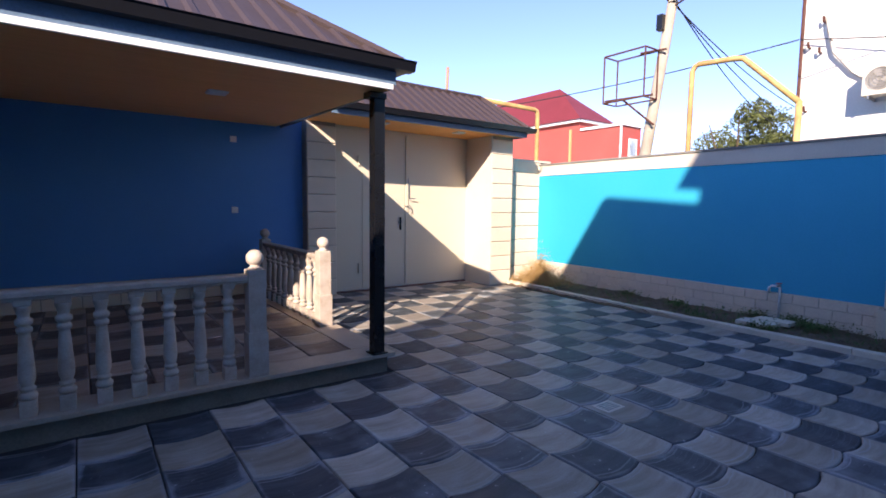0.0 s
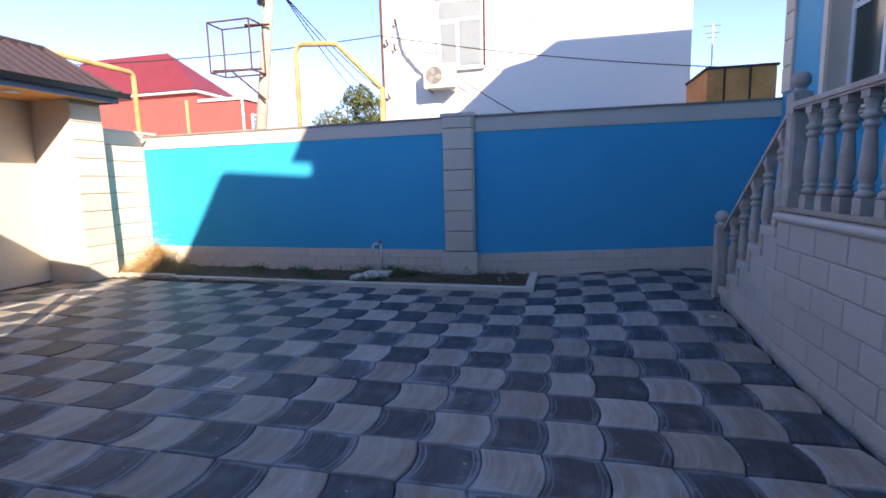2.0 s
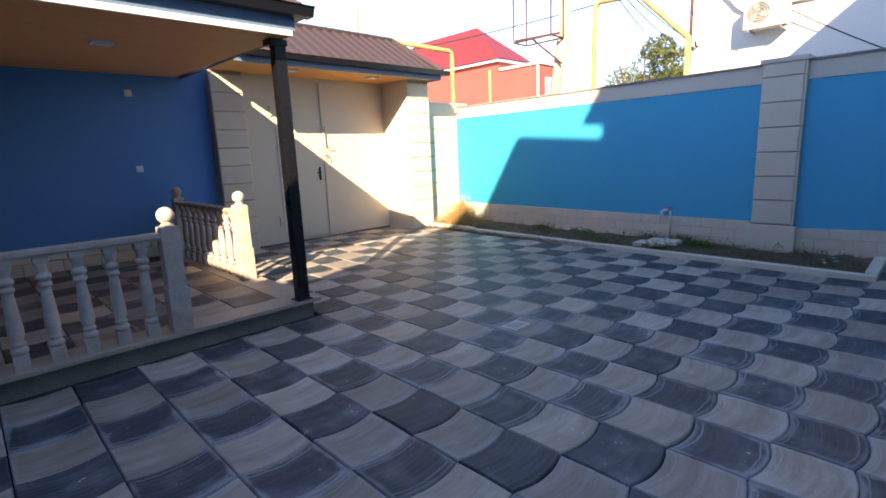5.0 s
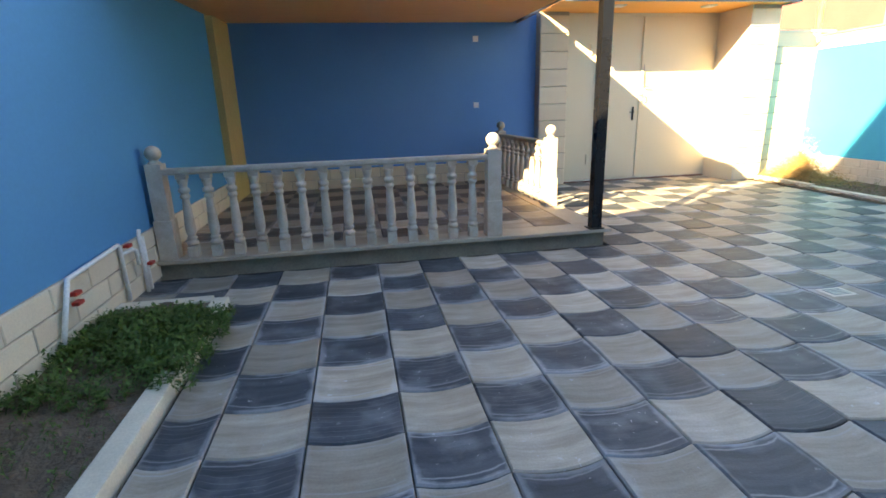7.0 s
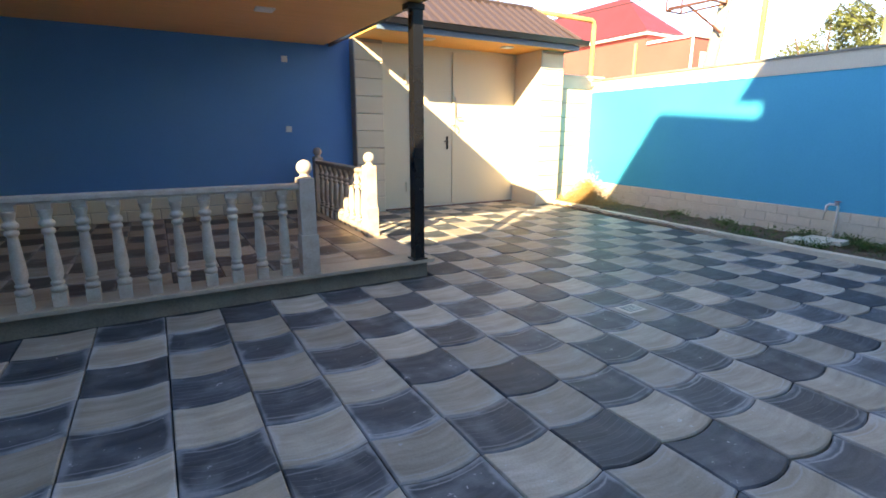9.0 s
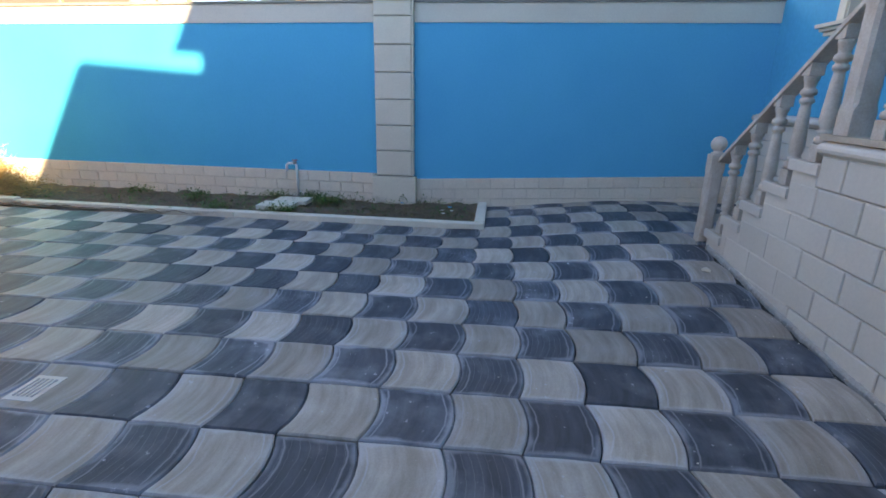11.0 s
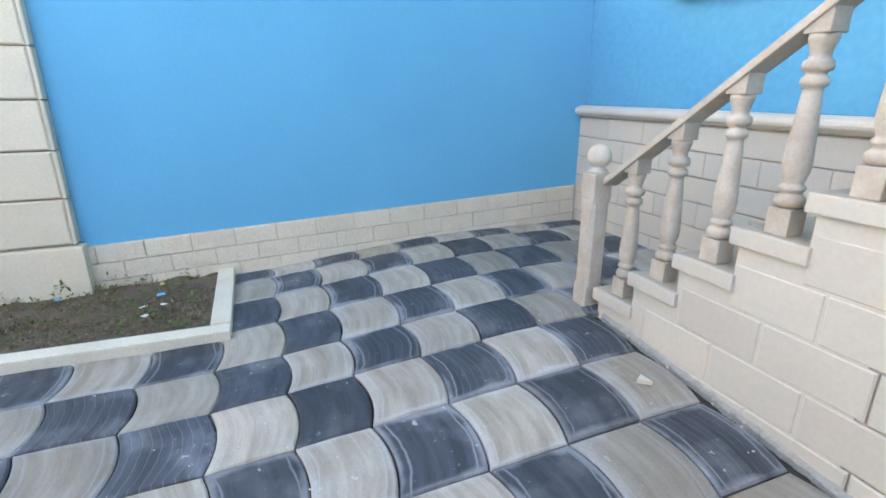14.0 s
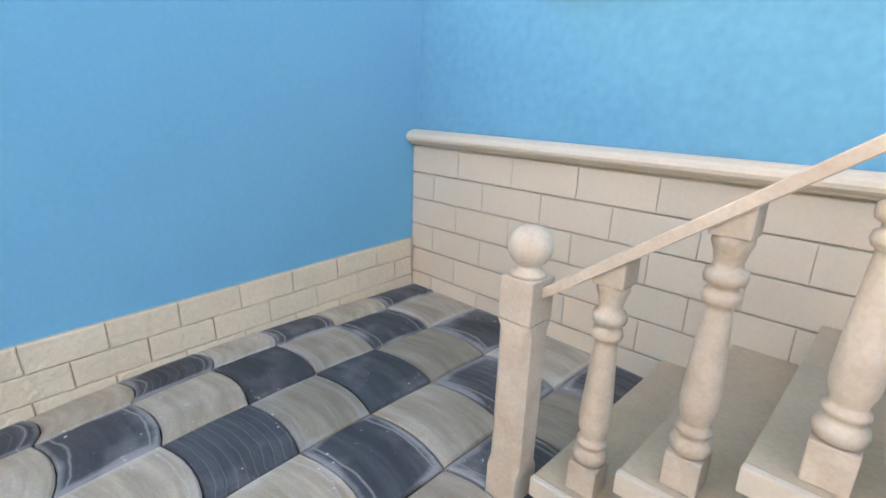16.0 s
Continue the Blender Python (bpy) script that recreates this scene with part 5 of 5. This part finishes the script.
def paver_rows():
    """Corner lines of the pavers: across, and down the yard."""
    px = [-1.10, -0.84, -0.43, -0.01, 0.365, 0.745, 1.13, 1.51, 1.88, 2.26, 2.63, 3.0, 3.38, 3.75, 4.12, 4.50, 4.88, 5.27, 5.65, 6.0, 6.41, 6.81, 7.17, 7.38]
    py = [-2.69, -2.28, -1.91, -1.57, -1.255, -0.925, -0.60, -0.27, 0.03, 0.35, 0.695, 1.04, 1.37, 1.695, 2.05, 2.41, 2.77, 3.14, 3.51, 3.87, 4.25, 4.625, 5.0, 5.375, 5.75, 6.125, 6.5, 6.87, 7.24, 7.62]
    return px, py


def paver_outline(nx=6):
    """Unit paver: sides straight, the two ends arched the same way."""
    pts = []
    for i in range(nx + 1):
        u = i / nx
        pts.append((u, -SAG * 4 * u * (1 - u)))
    return pts


OUT = paver_outline()


def paver_mesh(w, d, mat):
    """One paver, w by d metres: cambered top with worn rims, and skirts."""
    g, c, dep = 0.003, 0.007, 0.05
    verts, faces, uvs = [], [], []
    n = len(OUT)
    rows = [(0.0, g, -dep, 0), (0.0, g, -0.007, 0), (0.0, g + c, 0.0, 1), (0.5, 0.0, 0.003, 1), (1.0, -g - c, 0.0, 1), (1.0, -g, -0.007, 0), (1.0, -g, -dep, 0)]
    for v, off, z, inner in rows:
        for i, (u, a) in enumerate(OUT):
            x = g + (c if inner else 0) + u * (w - 2 * g - (2 * c if inner else 0))
            y = v * d + off + a * d
            verts.append((x, y, z))
            uvs.append((u, v))
    for r in range(len(rows) - 1):
        for i in range(n - 1):
            a = r * n + i
            faces.append((a, a + 1, a + 1 + n, a + n))
    left = [r * n for r in range(len(rows))]
    right = [r * n + n - 1 for r in range(len(rows))]
    faces.append(tuple(left))
    faces.append(tuple(right[::-1]))
    me = bpy.data.meshes.new("paver")
    me.from_pydata(verts, [], faces)
    layer = me.uv_layers.new(name="piece")
    for lp in me.loops:
        layer.data[lp.index].uv = uvs[lp.vertex_index]
    me.materials.append(mat)
    return me


def lay_pavers():
    px, py = paver_rows()
    yard = empty("yard_paving", "checkerboard of grey and slate arched concrete pavers", "paving", kind="structure")
    terrace = empty("terrace_paving", "dusty checkerboard of beige and brown arched pavers on the terrace", "paving", kind="structure")
    cache = {}
    cells = []
    for i in range(len(px) - 1):
        for j in range(len(py) - 1):
            x0, x1, y0, y1 = px[i], px[i + 1], py[j], py[j + 1]
            cx, cy = (x0 + x1) / 2, (y0 + y1) / 2
            if cy < HOUSE + 0.05 and x0 < 5.6:
                continue
            if cy > 3.9 and x0 < 2.2:
                continue
            if x0 > 6.2 and cy > 0.4:
                continue
            if cy < HOUSE + 0.15 and x1 < 5.5:
                y0 = max(y0, HOUSE + 0.012)
            if i == 0 and j >= 17:
                x0 = -1.22
            cells.append((x0, x1, y0, y1, (i + j + 1) % 2))
    for i, (x0, x1) in enumerate(((-1.60, -1.22), (-1.90, -1.60))):
        for j in (17, 18):
            cells.append((x0, x1, py[j], py[j + 1], (i + j) % 2))
    cells.sort(key=lambda c: (c[0] + c[1] - 4.0) ** 2 + (c[2] + c[3] - 2.4) ** 2)
    rr = random.Random(5)
    joined = {0: [], 1: []}
    for k, (x0, x1, y0, y1, parity) in enumerate(cells):
        w, d = round(x1 - x0, 3), round(y1 - y0, 3)
        z = [ground(x, y) for x, y in ((x0, y0), (x1, y0), (x0, y1), (x1, y1))]
        sx = (z[1] + z[3] - z[0] - z[2]) / 2 / w
        sy = (z[2] + z[3] - z[0] - z[1]) / 2 / d
        tilt = Matrix(((1, 0, 0, 0), (0, 1, 0, 0), (sx + rr.gauss(0, 0.004), sy + rr.gauss(0, 0.004), 1, 0), (0, 0, 0, 1)))
        m = Matrix.Translation((x0, y0, z[0] + rr.gauss(0, 0.0022))) @ tilt
        mat = (PAVE_LIGHT, PAVE_DARK)[parity]
        if k < 300:
            if (w, d, parity) not in cache:
                cache[w, d, parity] = paver_mesh(w, d, mat)
            ob = new("paver", cache[w, d, parity])
            ob.parent = yard
            ang = math.atan2(sx, 1)
            ob.matrix_local = Matrix.Translation(m.translation) @ Matrix.Rotation(sy + rr.gauss(0, 0.004), 4, "X") @ Matrix.Rotation(-sx + rr.gauss(0, 0.004), 4, "Y")
        else:
            joined[parity].append((w, d, m))
    tx = [WALL_L + 0.02 + 0.39 * i for i in range(11)]
    ty = [4.225 + 0.385 * j for j in range(10)]
    for i in range(10):
        for j in range(9):
            x1 = min(tx[i + 1], 2.015)
            mat = (PAVE_TERRACE, PAVE_TERRACE_DARK)[(i + j) % 2]
            key = (round(x1 - tx[i], 3), round(ty[j + 1] - ty[j], 3), "t%d" % ((i + j) % 2))
            if key[0] < 0.05:
                continue
            if key not in cache:
                cache[key] = paver_mesh(key[0], key[1], mat)
            ob = new("paver", cache[key])
            ob.parent = terrace
            ob.location = (tx[i], ty[j], 0.15)
    for parity in (0, 1):
        verts, faces, uvs = [], [], []
        for w, d, m in joined[parity]:
            me = paver_mesh(w, d, PAVE_LIGHT)
            base = len(verts)
            verts += [m @ v.co for v in me.vertices]
            faces += [tuple(base + i for i in p.vertices) for p in me.polygons]
            loc = {lp.vertex_index: tuple(me.uv_layers[0].data[lp.index].uv) for lp in me.loops}
            uvs += [loc.get(i, (0, 0)) for i in range(len(me.vertices))]
            bpy.data.meshes.remove(me)
        me = bpy.data.meshes.new("far_pavers")
        me.from_pydata(verts, [], faces)
        layer = me.uv_layers.new(name="piece")
        for lp in me.loops:
            layer.data[lp.index].uv = uvs[lp.vertex_index]
        me.materials.append((PAVE_LIGHT_S, PAVE_DARK_S)[parity])
        ob = new("far_pavers", me)
        ob.parent = yard
        tagged(ob, kind="stuff")


lay_pavers()
